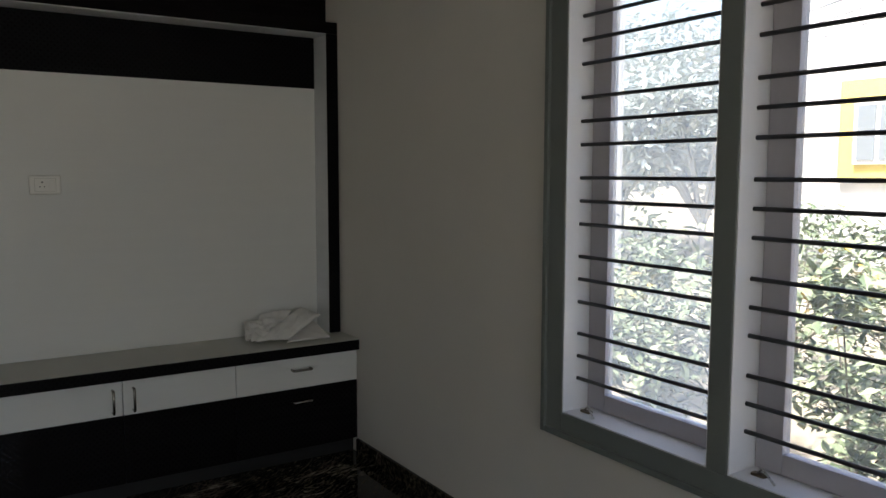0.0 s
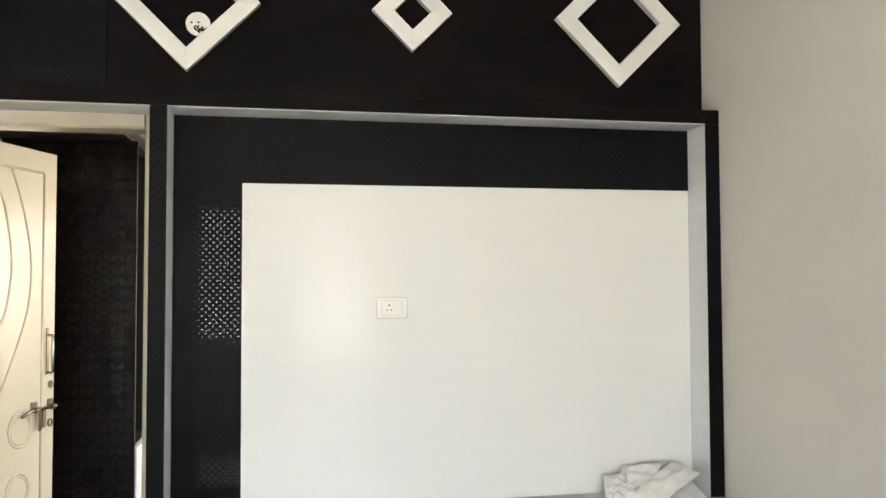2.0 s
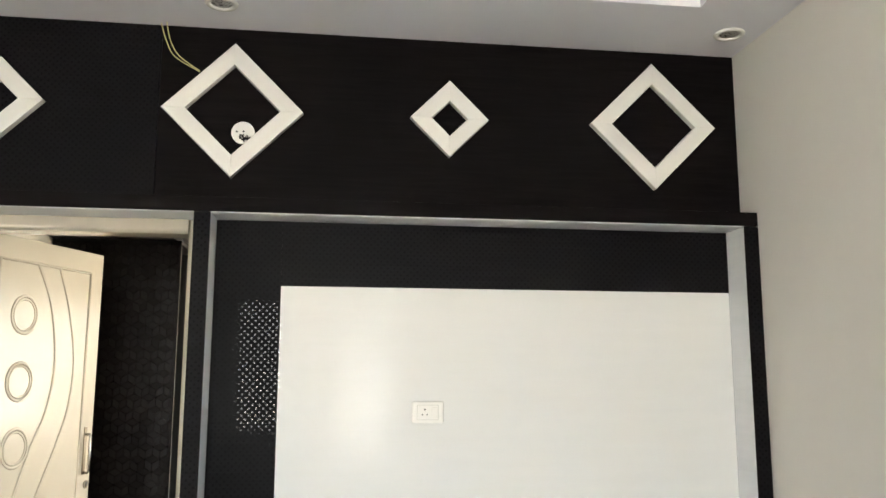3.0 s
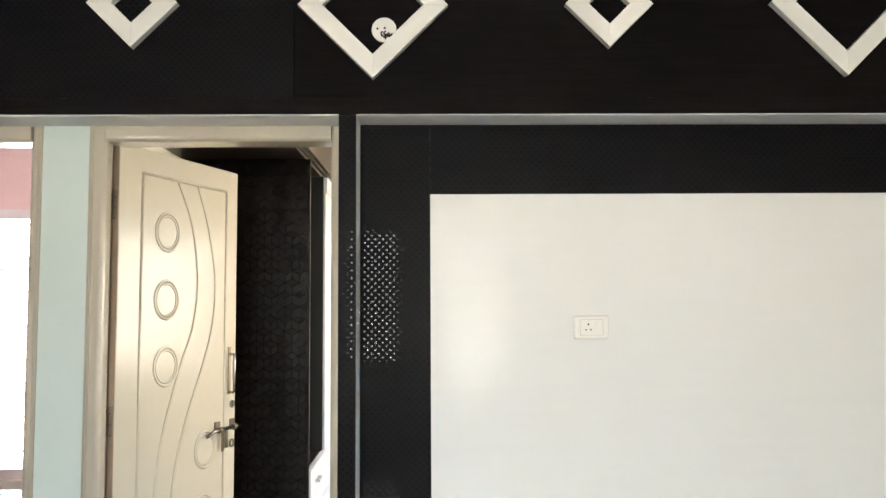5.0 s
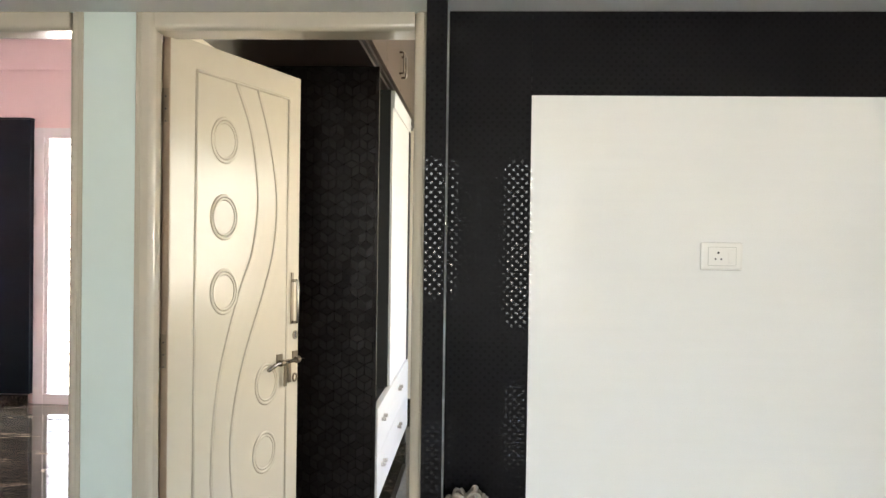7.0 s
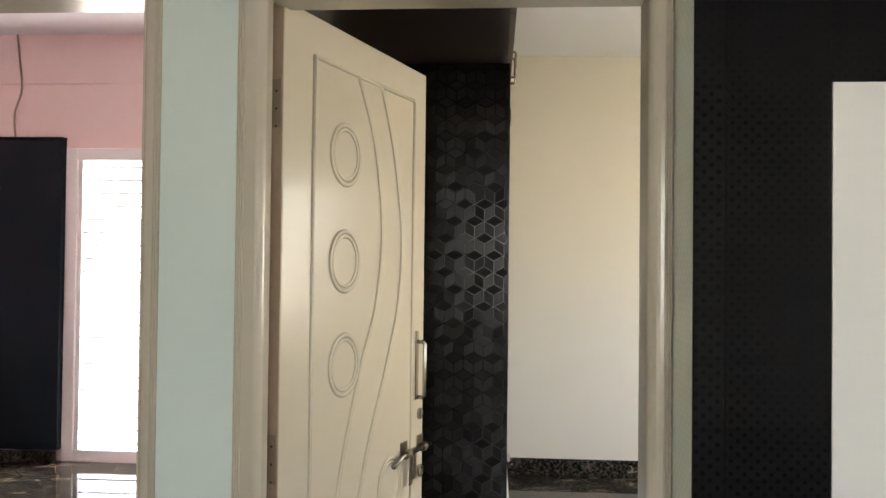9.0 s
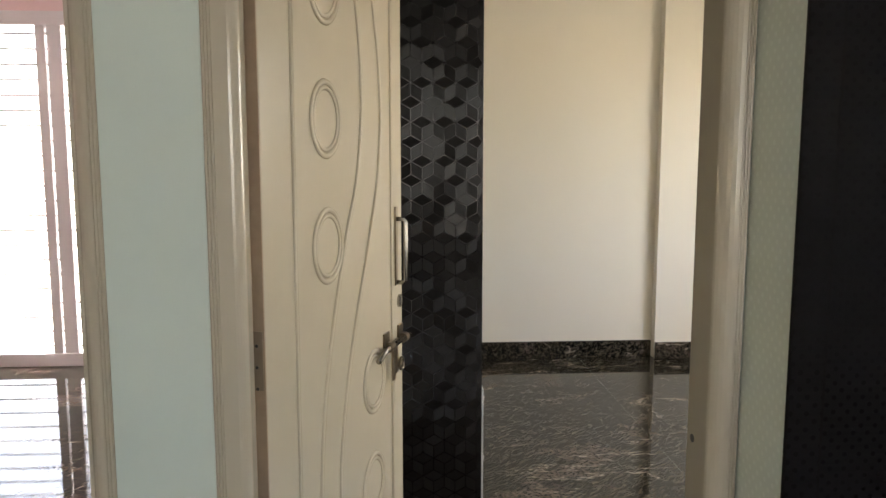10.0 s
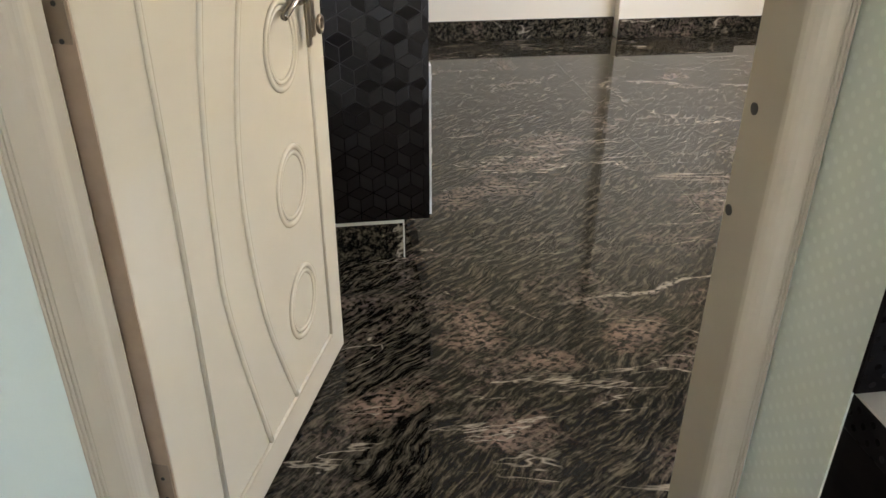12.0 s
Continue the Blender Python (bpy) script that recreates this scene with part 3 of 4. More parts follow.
niche = base("tv_niche", -1.1, -0.05, 0.59, "dark framed television niche with a white back panel", "tv unit")
part("post", boxes((-2.209, -2.1565, FY, -0.002, 0.5855, 2.0863)), M_DARK, niche)
part("edge_strip", boxes((-2.2125, -2.2091, FY, FY + 0.0048, 0.5855, 2.0863)), M_DARK_PLAIN, niche)
part("edge_strip", boxes((-2.1564, -2.1523, FY, FY + 0.004, 0.5855, 2.0863)), M_DARK_PLAIN, niche)
part("post_lining", boxes((-2.156, -2.1525, FY + 0.0042, -0.014, 0.5855, 2.086)), M_WHITE_PLAIN, niche, "pale grey inner lining")
part("side_panel", boxes((-2.2125, -2.2093, FY + 0.005, -0.002, 0.0, 2.086)), M_SIDE, niche, "pale grey-green laminate side with pressed dots")
part("post", boxes((-0.0565, -0.0008, FY, -0.002, 0.5855, 2.0863)), M_DARK, niche)
part("edge_strip", boxes((-0.0607, -0.0566, FY, FY + 0.004, 0.5855, 2.0863)), M_DARK_PLAIN, niche)
part("post_lining", boxes((-0.0605, -0.057, FY + 0.0042, -0.014, 0.5855, 2.086)), M_WHITE_PLAIN, niche, "pale grey inner lining")
part("back_panel", boxes((-2.1525, -1.8995, -0.010, -0.001, 0.5855, 2.0863)), M_DARK, niche, "dark wenge back panel with pressed dots")
part("back_panel", boxes((-1.8993, -0.0607, -0.010, -0.001, 1.8312, 2.0863)), M_DARK, niche, "dark wenge back panel with pressed dots")
part("white_panel", boxes((-1.899, -0.0607, -0.0135, -0.001, 0.5855, 1.831), bevel=0.001), M_WHITE, niche, "glossy white back panel with pressed dots")

# wall socket
sw = base("wall_socket", -1.325, -0.02, 1.349, "white plastic socket and switch plate on the white panel", "socket")
part("plate", boxes((-1.388, -1.263, -0.0305, -0.0137, 1.307, 1.391), bevel=0.0080), M_PLASTIC, sw)
part("seam", boxes((-1.3675, -1.2835, -0.0311, -0.0303, 1.3205, 1.3775)), M_TOP, sw, "grey seam")
part("inner_plate", boxes((-1.366, -1.285, -0.0322, -0.0312, 1.322, 1.376), bevel=0.0003), M_PLASTIC, sw)
so = part("outlet", boxes((-1.362, -1.313, -0.0335, -0.0323, 1.326, 1.372), bevel=0.0004), M_PLASTIC, sw)
for x, z, r in ((-1.3375, 1.360, 0.0035), (-1.346, 1.341, 0.0028), (-1.329, 1.341, 0.0028)):
    bm = bmesh.new()
    disc(bm, (x, -0.0337, z), (0, 1, 0), r, 0.001, 14)
    part("pin_hole", bm, M_DARKHOLE, so)
part("rocker", boxes((-1.309, -1.289, -0.0352, -0.0323, 1.330, 1.368), bevel=0.0015), M_PLASTIC, sw)


def diamond(cx, cz, ro, ri, label):
    """A square frame standing on its corner, with mitred bars."""
    d = base("diamond_frame", cx, -0.031, cz, label, "wall ornament", "diamond ornaments on the dark panelling")
    y0, y1 = -0.0315, -0.062
    for k in range(4):
        a, b = k * math.pi / 2, (k + 1) * math.pi / 2
        bm = bmesh.new()
        loops = []
        for y in (y0, y1):
            loops.append([bm.verts.new((cx + r * math.cos(t), y, cz + r * math.sin(t))) for r, t in ((ro, a), (ro, b), (ri, b), (ri, a))])
        A, B = loops
        bm.faces.new(A)
        bm.faces.new(B[::-1])
        for i in range(4):
            bm.faces.new((A[i], A[(i + 1) % 4], B[(i + 1) % 4], B[i]))
        bmesh.ops.recalc_face_normals(bm, faces=bm.faces)
        bmesh.ops.bevel(bm, geom=[e for e in bm.edges if all(abs(v.co.y - y1) < 1e-6 for v in e.verts)], offset=0.0012, segments=1, affect="EDGES")
        part("bar", bm, M_DIAMOND, d)
    return d


diamond(-2.104, 2.517, 0.272, 0.183, "large ivory painted diamond frame with wires hanging at it")
diamond(-0.382, 2.527, 0.272, 0.182, "large ivory painted diamond frame near the wall corner")
diamond(-1.246, 2.520, 0.160, 0.074, "small ivory painted diamond frame")
diamond(-2.972, 2.524, 0.164, 0.074, "small ivory painted diamond frame above the doorway")

rose = base("wall_light_rose", -2.064, -0.031, 2.43, "round white wiring plate with bare black wire ends", "wiring plate")
bm = bmesh.new()
disc(bm, (-2.064, -0.0365, 2.43), (0, 1, 0), 0.045, 0.010, 36)
part("plate", bm, M_PLASTIC, rose)
for x, z in ((-2.088, 2.434), (-2.062, 2.436)):
    bm = bmesh.new()
    disc(bm, (x, -0.0418, z), (0, 1, 0), 0.0042, 0.001, 12)
    part("screw_hole", bm, M_DARKHOLE, rose)
for i in range(5):
    bm = bmesh.new()
    rnd = random.Random(40 + i)
    p = Vector((-2.044, -0.043, 2.412))
    pts = [p.copy()]
    for _ in range(7):
        p = p + Vector((rnd.uniform(-0.013, 0.012), rnd.uniform(-0.008, 0.003), rnd.uniform(-0.014, 0.011)))
        pts.append(p.copy())
    tube(bm, pts, 0.0022, 6)
    part("wire_end", bm, M_BLACK, rose, smooth=True)

wires = base("hanging_wires", -2.3, -0.06, 2.67, "pale yellow twin wires hanging from the ceiling to the ornament", "wire")
for dx, dy in ((0, 0), (0.017, -0.012)):
    bm = bmesh.new()
    pts = spline([(-2.395 + dx * 1.4, 2.862), (-2.372 + dx, 2.79), (-2.335 + dx, 2.725), (-2.238, 2.668)], 6)
    tube(bm, [(p.x, -0.05 + dy, p.y) for p in pts], 0.0022, 6)
    part("wire", bm, M_WIRE_Y, wires, smooth=True)


# ---- base cabinets under the niche ----
CY = -0.352


def bar_handle(parent, x0, x1, z0, z1):
    bm = bmesh.new()
    y = CY - 0.0255
    if x1 - x0 > z1 - z0:
        z = (z0 + z1) / 2
        pts = [(x0 + 0.006, CY, z), (x0 + 0.006, y, z), (x0 + 0.012, y - 0.005, z), (x1 - 0.012, y - 0.005, z), (x1 - 0.006, y, z), (x1 - 0.006, CY, z)]
    else:
        x = (x0 + x1) / 2
        pts = [(x, CY, z0 + 0.006), (x, y, z0 + 0.006), (x, y - 0.005, z0 + 0.012), (x, y - 0.005, z1 - 0.012), (x, y, z1 - 0.006), (x, CY, z1 - 0.006)]
    tube(bm, pts, 0.0058, 8, normal=(0.1, 0.02, 0.99) if x1 - x0 > z1 - z0 else (1, 0.02, 0.01))
    return part("handle", bm, M_HANDLE, parent, "dark nickel bar handle", smooth=True)


def cabinet(x0, x1, splits, handles, drawers, label):
    c = base("tv_cabinet", (x0 + x1) / 2, -0.18, 0, label, "cabinet", "base cabinets under the niche")
    part("body", boxes((x0 + 0.0005, x1 - 0.0005, CY + 0.02, -0.003, 0.075, 0.530)), M_DARK_PLAIN, c)
    part("plinth", boxes((x0, x1, CY + 0.05, CY + 0.065, 0, 0.0745)), M_BLACK, c, "black recessed plinth")
    edges = [x0, *splits, x1]
    for i, (a, b) in enumerate(zip(edges, edges[1:])):
        f = part("drawer_front" if drawers else "door", boxes((a + 0.0018, b - 0.0018, CY, CY + 0.019, 0.3765, 0.5285), bevel=0.0012), M_WHITE, c, "glossy white front with pressed dots")
        if handles[i] is not None:
            hx = handles[i]
            if drawers:
                bar_handle(f, hx - 0.053, hx + 0.053, 0.463, 0.475)
            else:
                bar_handle(f, hx - 0.006, hx + 0.006, 0.378 + 0.012, 0.497)
    f = part("lower_front", boxes((x0 + 0.0015, x1 - 0.0015, CY, CY + 0.019, 0.078, 0.3735), bevel=0.0012), M_DARK, c, "dark wenge front with pressed dots")
    if drawers:
        bar_handle(f, handles[0] - 0.053, handles[0] + 0.053, 0.308, 0.320)
    return c


cabinet(-2.209, -1.893, [], [-1.936], False, "low cabinet, white door over dark front, by the doorway")
cabinet(-1.893, -1.104, [-1.582], [-1.855, -1.145], False, "wide low cabinet with two white doors over a dark front")
cabinet(-1.104, -0.617, [], [-1.062], False, "low cabinet with a white door over a dark front")
cabinet(-0.617, -0.001, [], [-0.300], True, "low drawer cabinet, white over dark, by the wall corner")
ct = base("counter_top", -1.1, -0.19, 0.531, "beige-grey laminate counter with dark edge over the cabinets", "counter")
part("slab", boxes((-2.2093, -0.0008, -0.380, -0.0135, 0.5312, 0.5815), bevel=0.0015), M_DARK, ct, "dark dotted edge")
part("surface", boxes((-2.2088, -0.001, -0.3785, -0.0138, 0.5817, 0.5848)), M_TOP, ct, "beige-grey laminate surface")


# ---- cloths on the counter ----
TOP = 0.5852


def cloth_fold(bm, a, b, c, d, bulge, folds, amp, seed, n=18, thick=0.005):
    """One flap of cloth between four corners, bulged, with soft parallel creases and a turned edge."""
    A, B, C, D = (Vector(q) for q in (a, b, c, d))
    nor = ((B - A).cross(D - A)).normalized()
    if nor.z < 0:
        nor = -nor
    up, low = [], []
    for i in range(n + 1):
        ru, rl = [], []
        for j in range(n + 1):
            u, v = i / n, j / n
            p = A.lerp(B, u).lerp(D.lerp(C, u), v)
            w = math.sin(math.pi * u) * math.sin(math.pi * v)
            k = (u * 0.35 + v) * folds + 0.5 * noise.noise((u * 2, v * 2, seed))
            crease = 1 - abs((k % 1.0) * 2 - 1) ** 0.7
            q = p + nor * (bulge * w ** 0.6 + amp * crease * (0.35 + 0.65 * w) + 0.35 * amp * noise.noise((u * 6, v * 6, seed + 5)))
            q.z = max(q.z, TOP + 0.001)
            ru.append(bm.verts.new(q + nor * thick))
            q = q - nor * thick
            q.z = max(q.z, TOP)
            rl.append(bm.verts.new(q))
        up.append(ru)
        low.append(rl)
    for i in range(n):
        for j in range(n):
            bm.faces.new((up[i][j], up[i + 1][j], up[i + 1][j + 1], up[i][j + 1]))
            bm.faces.new((low[i][j], low[i][j + 1], low[i + 1][j + 1], low[i + 1][j]))
    rim = lambda g: [g[i][0] for i in range(n)] + [g[n][j] for j in range(n)] + [g[n - i][n] for i in range(n)] + [g[0][n - j] for j in range(n)]
    U, L = rim(up), rim(low)
    for k in range(len(U)):
        bm.faces.new((U[k], L[k], L[(k + 1) % len(U)], U[(k + 1) % len(U)]))


bm = bmesh.new()
cloth_fold(bm, (-0.335, -0.272, 0.588), (-0.112, -0.275, 0.588), (-0.104, -0.205, 0.598), (-0.150, -0.120, 0.668), 0.008, 1.3, 0.006, 1, 22, 0.003)
cloth_fold(bm, (-0.468, -0.205, 0.593), (-0.330, -0.282, 0.604), (-0.128, -0.200, 0.690), (-0.190, -0.095, 0.716), 0.016, 3.2, 0.013, 2, 30, 0.003)
cloth_fold(bm, (-0.425, -0.110, 0.600), (-0.300, -0.165, 0.650), (-0.225, -0.075, 0.708), (-0.385, -0.035, 0.690), 0.014, 2.4, 0.024, 3, 26, 0.003)
cloth_fold(bm, (-0.492, -0.135, 0.588), (-0.418, -0.180, 0.606), (-0.392, -0.095, 0.672), (-0.472, -0.060, 0.664), 0.012, 2.8, 0.030, 4, 22, 0.003)
cloth_fold(bm, (-0.480, -0.175, 0.590), (-0.405, -0.215, 0.612), (-0.378, -0.150, 0.650), (-0.455, -0.120, 0.640), 0.010, 2.2, 0.026, 9, 18, 0.003)
cloth_fold(bm, (-0.240, -0.070, 0.590), (-0.110, -0.110, 0.588), (-0.105, -0.235, 0.588), (-0.170, -0.115, 0.694), 0.008, 1.6, 0.010, 6, 18, 0.003)
tagged(mesh_object("crumpled_cloth", bm, M_CLOTH, smooth=True), "crumpled grey-white cotton cloth on the counter", "cloth")

tagged(mesh_object("paper_sheet", boxes((-2.165, -2.035, -0.305, -0.16, TOP, TOP + 0.003), bevel=0.0006), M_PAPER), "grey-green glossy card lying on the counter end", "paper")
rnd = random.Random(507)
knots = []
for i in range(64):
    a = i * 1.45 + rnd.uniform(-0.4, 0.4)
    w = math.sin(math.pi * (i + 5) / 74)
    knots.append((-2.150 + 0.0020 * i + 0.030 * math.cos(a) * w, -0.165 + 0.0013 * i + 0.038 * math.sin(a) * w, TOP + 0.010 + 0.036 * w * (1 + math.sin(a * 0.7 + i)) * rnd.uniform(0.6, 1.0)))
bm = bmesh.new()
path = []
for i in range(1, len(knots) - 2):
    p, q, u, v = (Vector(knots[j]) for j in (i - 1, i, i + 1, i + 2))
    for k in range(5):
        f = k / 5
        path.append(0.5 * ((2 * q) + (u - p) * f + (2 * p - 5 * q + 4 * u - v) * f * f + (3 * q - p - 3 * u + v) * f ** 3))
tube(bm, path, 0.0068, 8)
for v in bm.verts:
    v.co += noise.noise_vector(v.co * 110) * 0.0035
    v.co.z = max(v.co.z, TOP + 0.0005)
tagged(mesh_object("knotted_rag", bm, M_TWINE, smooth=True), "small knotted beige rag on the counter end", "rag")


# ---- ceiling spotlights ----
def spotlight(x, y):
    s = base("ceiling_spotlight", x, y, HALL_Z, "round white recessed ceiling spotlight, switched off", "spotlight", "ceiling spotlights")
    bm = bmesh.new()
    tube(bm, [(x + 0.05 * math.cos(a), y + 0.05 * math.sin(a), HALL_Z - 0.004) for a in [2 * math.pi * k / 32 for k in range(32)]], 0.011, 8, 0.6, True, normal=(0, 0, 1))
    part("trim_ring", bm, M_PLASTIC, s, smooth=True)
    bm = bmesh.new()
    disc(bm, (x, y, HALL_Z - 0.0025), (0, 0, 1), 0.042, 0.004, 28)
    part("lens", bm, M_STEEL, s, "dull frosted lens")


spotlight(-0.133, -0.262)
spotlight(-2.132, -0.262)


# ---- barred window in the hall ----
win = base("window_1", 0.05, -2.8, WIN_Z0, "grey-green framed window with horizontal steel bars", "window", kind="structure")
PANES = [(-2.474, -1.892), (-3.122, -2.540)]
ZB, ZT = 0.612, 2.095
for nm, bx in (("frame", (-0.022, 0.13, WIN_Y1 - 0.09, WIN_Y1 - 0.012, WIN_Z0 + 0.012, WIN_Z1 - 0.012)), ("frame", (-0.022, 0.13, WIN_Y0 + 0.012, WIN_Y0 + 0.09, WIN_Z0 + 0.012, WIN_Z1 - 0.012)),
               ("frame", (-0.022, 0.13, WIN_Y0 + 0.09, WIN_Y1 - 0.09, WIN_Z0 + 0.012, ZB)), ("frame", (-0.022, 0.13, WIN_Y0 + 0.09, WIN_Y1 - 0.09, ZT, WIN_Z1 - 0.012)),
               ("mullion", (-0.022, 0.13, -2.540, -2.474, ZB, ZT))):
    part(nm, boxes(bx, bevel=0.004), M_WINFRAME, win)
for bx in ((-0.034, -0.0005, WIN_Y1 - 0.016, WIN_Y1 + 0.004, WIN_Z0 - 0.004, WIN_Z1), (-0.034, -0.0005, WIN_Y0, WIN_Y1 - 0.016, WIN_Z0 - 0.004, WIN_Z0 + 0.016), (-0.034, -0.0005, WIN_Y0, WIN_Y1 - 0.016, WIN_Z1 - 0.016, WIN_Z1)):
    part("architrave", boxes(bx, bevel=0.004), M_WINFRAME, win)
for pi, (a, b) in enumerate(PANES):
    # pale reveal lining
    for bx in ((-0.018, 0.129, b - 0.004, b - 0.0005, ZB, ZT), (-0.018, 0.129, a + 0.0005, a + 0.004, ZB, ZT), (-0.018, 0.129, a + 0.004, b - 0.004, ZB + 0.0005, ZB + 0.004)):
        part("reveal", boxes(bx), M_SASH, win, "white painted reveal")
    for bx in ((0.09, 0.125, b - 0.085, b - 0.005, ZB + 0.005, ZT), (0.09, 0.125, a + 0.005, a + 0.035, ZB + 0.005, ZT), (0.09, 0.125, a + 0.035, b - 0.085, ZB + 0.005, ZB + 0.062), (0.09, 0.125, a + 0.035, b - 0.085, ZT - 0.06, ZT)):
        part("sash", boxes(bx, bevel=0.003), M_SASH_BACKLIT, win, "sash darkened to lilac-grey for its backlit side")
    g = part("pane", boxes((0.106, 0.109, a + 0.03, b - 0.08, ZB + 0.055, ZT - 0.05)), M_DUSTY if b > -2.4 else M_HAZY, win)
    g.visible_shadow = False
    for k in range(6):
        for s in (0, 0.0755, 0.151):
            z = 0.722 + 0.2578 * k + s
            if z < ZT - 0.02:
                bm = bmesh.new()
                tube(bm, [(0.045, a - 0.01, z), (0.045, b + 0.01, z)], 0.0062, 10)
                part("bar", bm, M_ROD, win, smooth=True)
    lt = part("latch", boxes((0.03, 0.05, b - 0.075, b - 0.035, ZB + 0.004, ZB + 0.012), bevel=0.002), M_BRASSY, win, "small metal sash latch")
    bm = bmesh.new()
    tube(bm, [(0.04, b - 0.05, ZB + 0.012), (0.03, b - 0.07, ZB + 0.03), (0.01, b - 0.12, ZB + 0.008)], 0.0035, 6)
    part("stay", bm, M_STEEL, lt, smooth=True)


# ---- tall windows behind, in the pink room and in the bedroom ----
def tall_window(name, x0, x1, y, z0, z1, fw, label, bars=0, dy=0.08, stiles=()):
    w = base(name, (x0 + x1) / 2, y, z0, label, "window", kind="structure")
    for nm, bx in (("frame", (x0, x0 + fw, y, y + dy, z0, z1)), ("frame", (x1 - fw, x1, y, y + dy, z0, z1)), ("frame", (x0 + fw, x1 - fw, y, y + dy, z0, z0 + fw)), ("frame", (x0 + fw, x1 - fw, y, y + dy, z1 - fw, z1))):
        part(nm, boxes(bx, bevel=0.004), M_SASH, w)
    g = part("pane", boxes((x0 + fw, x1 - fw, y + dy * 0.6, y + dy * 0.6 + 0.004, z0 + fw, z1 - fw)), M_GLASS, w)
    g.visible_shadow = False
    for a, b in stiles:
        part("stile", boxes((a, b, y + 0.012, y + dy * 0.55, z0 + fw, z1 - fw), bevel=0.004), M_SASH, w)
    for k in range(bars):
        z = z0 + fw + (z1 - z0 - 2 * fw) * (k + 0.5) / bars
        bm = bmesh.new()
        tube(bm, [(x0 + fw - 0.01, y + dy * 0.3, z), (x1 - fw + 0.01, y + dy * 0.3, z)], 0.008, 8)
        part("bar", bm, M_SASH, w, smooth=True)
    return w


tall_window("window_2", -5.675, -4.205, FAR_Y - 0.02, 0.0, 2.25, 0.085, "tall white barred window with two sashes in the pink room", 22, 0.12, ((-5.03, -4.972), (-4.958, -4.872), (-5.588, -5.556)))
tall_window("window_3", -2.925, -2.315, -7.14, 0.705, 2.355, 0.04, "tall white window", 0)
tall_window("window_4", -1.755, -0.965, -7.14, 0.325, 2.355, 0.04, "tall white window", 0)
w5 = base("window_5", 0.37, 1.95, 0.8, "white bedroom window", "window", kind="structure")
for bx in ((0.33, 0.41, 1.0, 1.06, 0.8, 2.2), (0.33, 0.41, 2.84, 2.9, 0.8, 2.2), (0.33, 0.41, 1.06, 2.84, 0.8, 0.86), (0.33, 0.41, 1.06, 2.84, 2.14, 2.2), (0.33, 0.41, 1.92, 1.98, 0.86, 2.14)):
    part("frame", boxes(bx, bevel=0.004), M_SASH, w5)



# ---- pink room ----
nv = base("navy_panel", -6.3, FAR_Y - 0.04, 0.09, "dark navy panel on the pink wall beside the window", "wall panel")
part("board", boxes((-7.3, -5.682, FAR_Y - 0.062, FAR_Y - 0.002, 0.088, 2.31), bevel=0.003), M_NAVY, nv)
part("cap", boxes((-7.3, -5.678, FAR_Y - 0.07, FAR_Y - 0.002, 2.3105, 2.325), bevel=0.002), M_NAVY, nv)
bm = bmesh.new()
tube(bm, [(p.x, FAR_Y - 0.02, p.y) for p in spline([(-6.06, 3.079), (-6.04, 2.9), (-6.02, 2.68), (-6.07, 2.5), (-6.06, 2.33)], 6)], 0.007, 8)
tagged(mesh_object("loose_cable", bm, M_RAWEDGE, smooth=True), "loose reddish-brown cable hanging down the pink wall", "cable")


# ---- bedroom wardrobe wall ----
WX, WY = -2.529, 1.252
wd = base("wardrobe_unit", -2.86, 2.2, 0, "tall built-in unit with black cube-patterned side and white fronts", "wardrobe")
part("side_panel", boxes((-3.19, WX, WY, WY + 0.018, 0.132, 2.195)), M_CUBELINE, wd, "black side panel printed with silver-edged cubes")
E1 = 0.042
hexw, cells = E1 * math.sqrt(3), []
bmr = bmesh.new()
shade = random.Random(71)
rows = int(2.1 / (1.5 * E1)) + 2
for r in range(rows):
    for c in range(-1, 12):
        hx, hz = WX - 0.6 + hexw * (c + 0.5 * (r % 2)), 0.14 + 1.5 * E1 * r
        for k in range(3):
            a = [math.radians(90 + 120 * k + d) for d in (-60, 0, 60)]
            q = [(hx, hz)] + [(hx + E1 * math.cos(t), hz + E1 * math.sin(t)) for t in a]
            mx, mz = sum(p[0] for p in q) / 4, sum(p[1] for p in q) / 4
            pts = [(mx + (p[0] - mx) * 0.945, mz + (p[1] - mz) * 0.945) for p in q]
            pts = [(min(max(x, -3.188), WX - 0.002), min(max(z, 0.134), 2.193)) for x, z in pts]
            if max(p[0] for p in pts) - min(p[0] for p in pts) < 0.004 or max(p[1] for p in pts) - min(p[1] for p in pts) < 0.004:
                continue
            f = bmr.faces.new([bmr.verts.new((x, WY - 0.0006, z)) for x, z in pts])
            f.material_index = k if shade.random() < 0.6 else shade.randrange(3)
cubes = part("cube_print", bmr, M_CUBE, wd, "black and charcoal cube pattern")
tagged(cubes, kind="stuff")
part("plinth", boxes((-3.19, -2.604, WY + 0.012, WY + 0.03, 0, 0.131)), M_FLOOR, wd, "granite clad plinth")
part("plinth_edge", boxes((-3.19, -2.6035, WY + 0.0095, WY + 0.0118, 0.116, 0.126)), M_TOP, wd, "pale joint line")
part("plinth_edge", boxes((-2.6075, -2.6035, WY + 0.0095, WY + 0.0118, 0.0, 0.116)), M_TOP, wd, "pale joint line")
part("back", boxes((-3.199, -3.17, WY + 0.0185, 3.0, 0.132, 2.195)), M_BLACK, wd)
part("inner_divider", boxes((-3.17, WX - 0.012, 1.822, 1.84, 0.58, 2.195)), M_BLACK, wd)
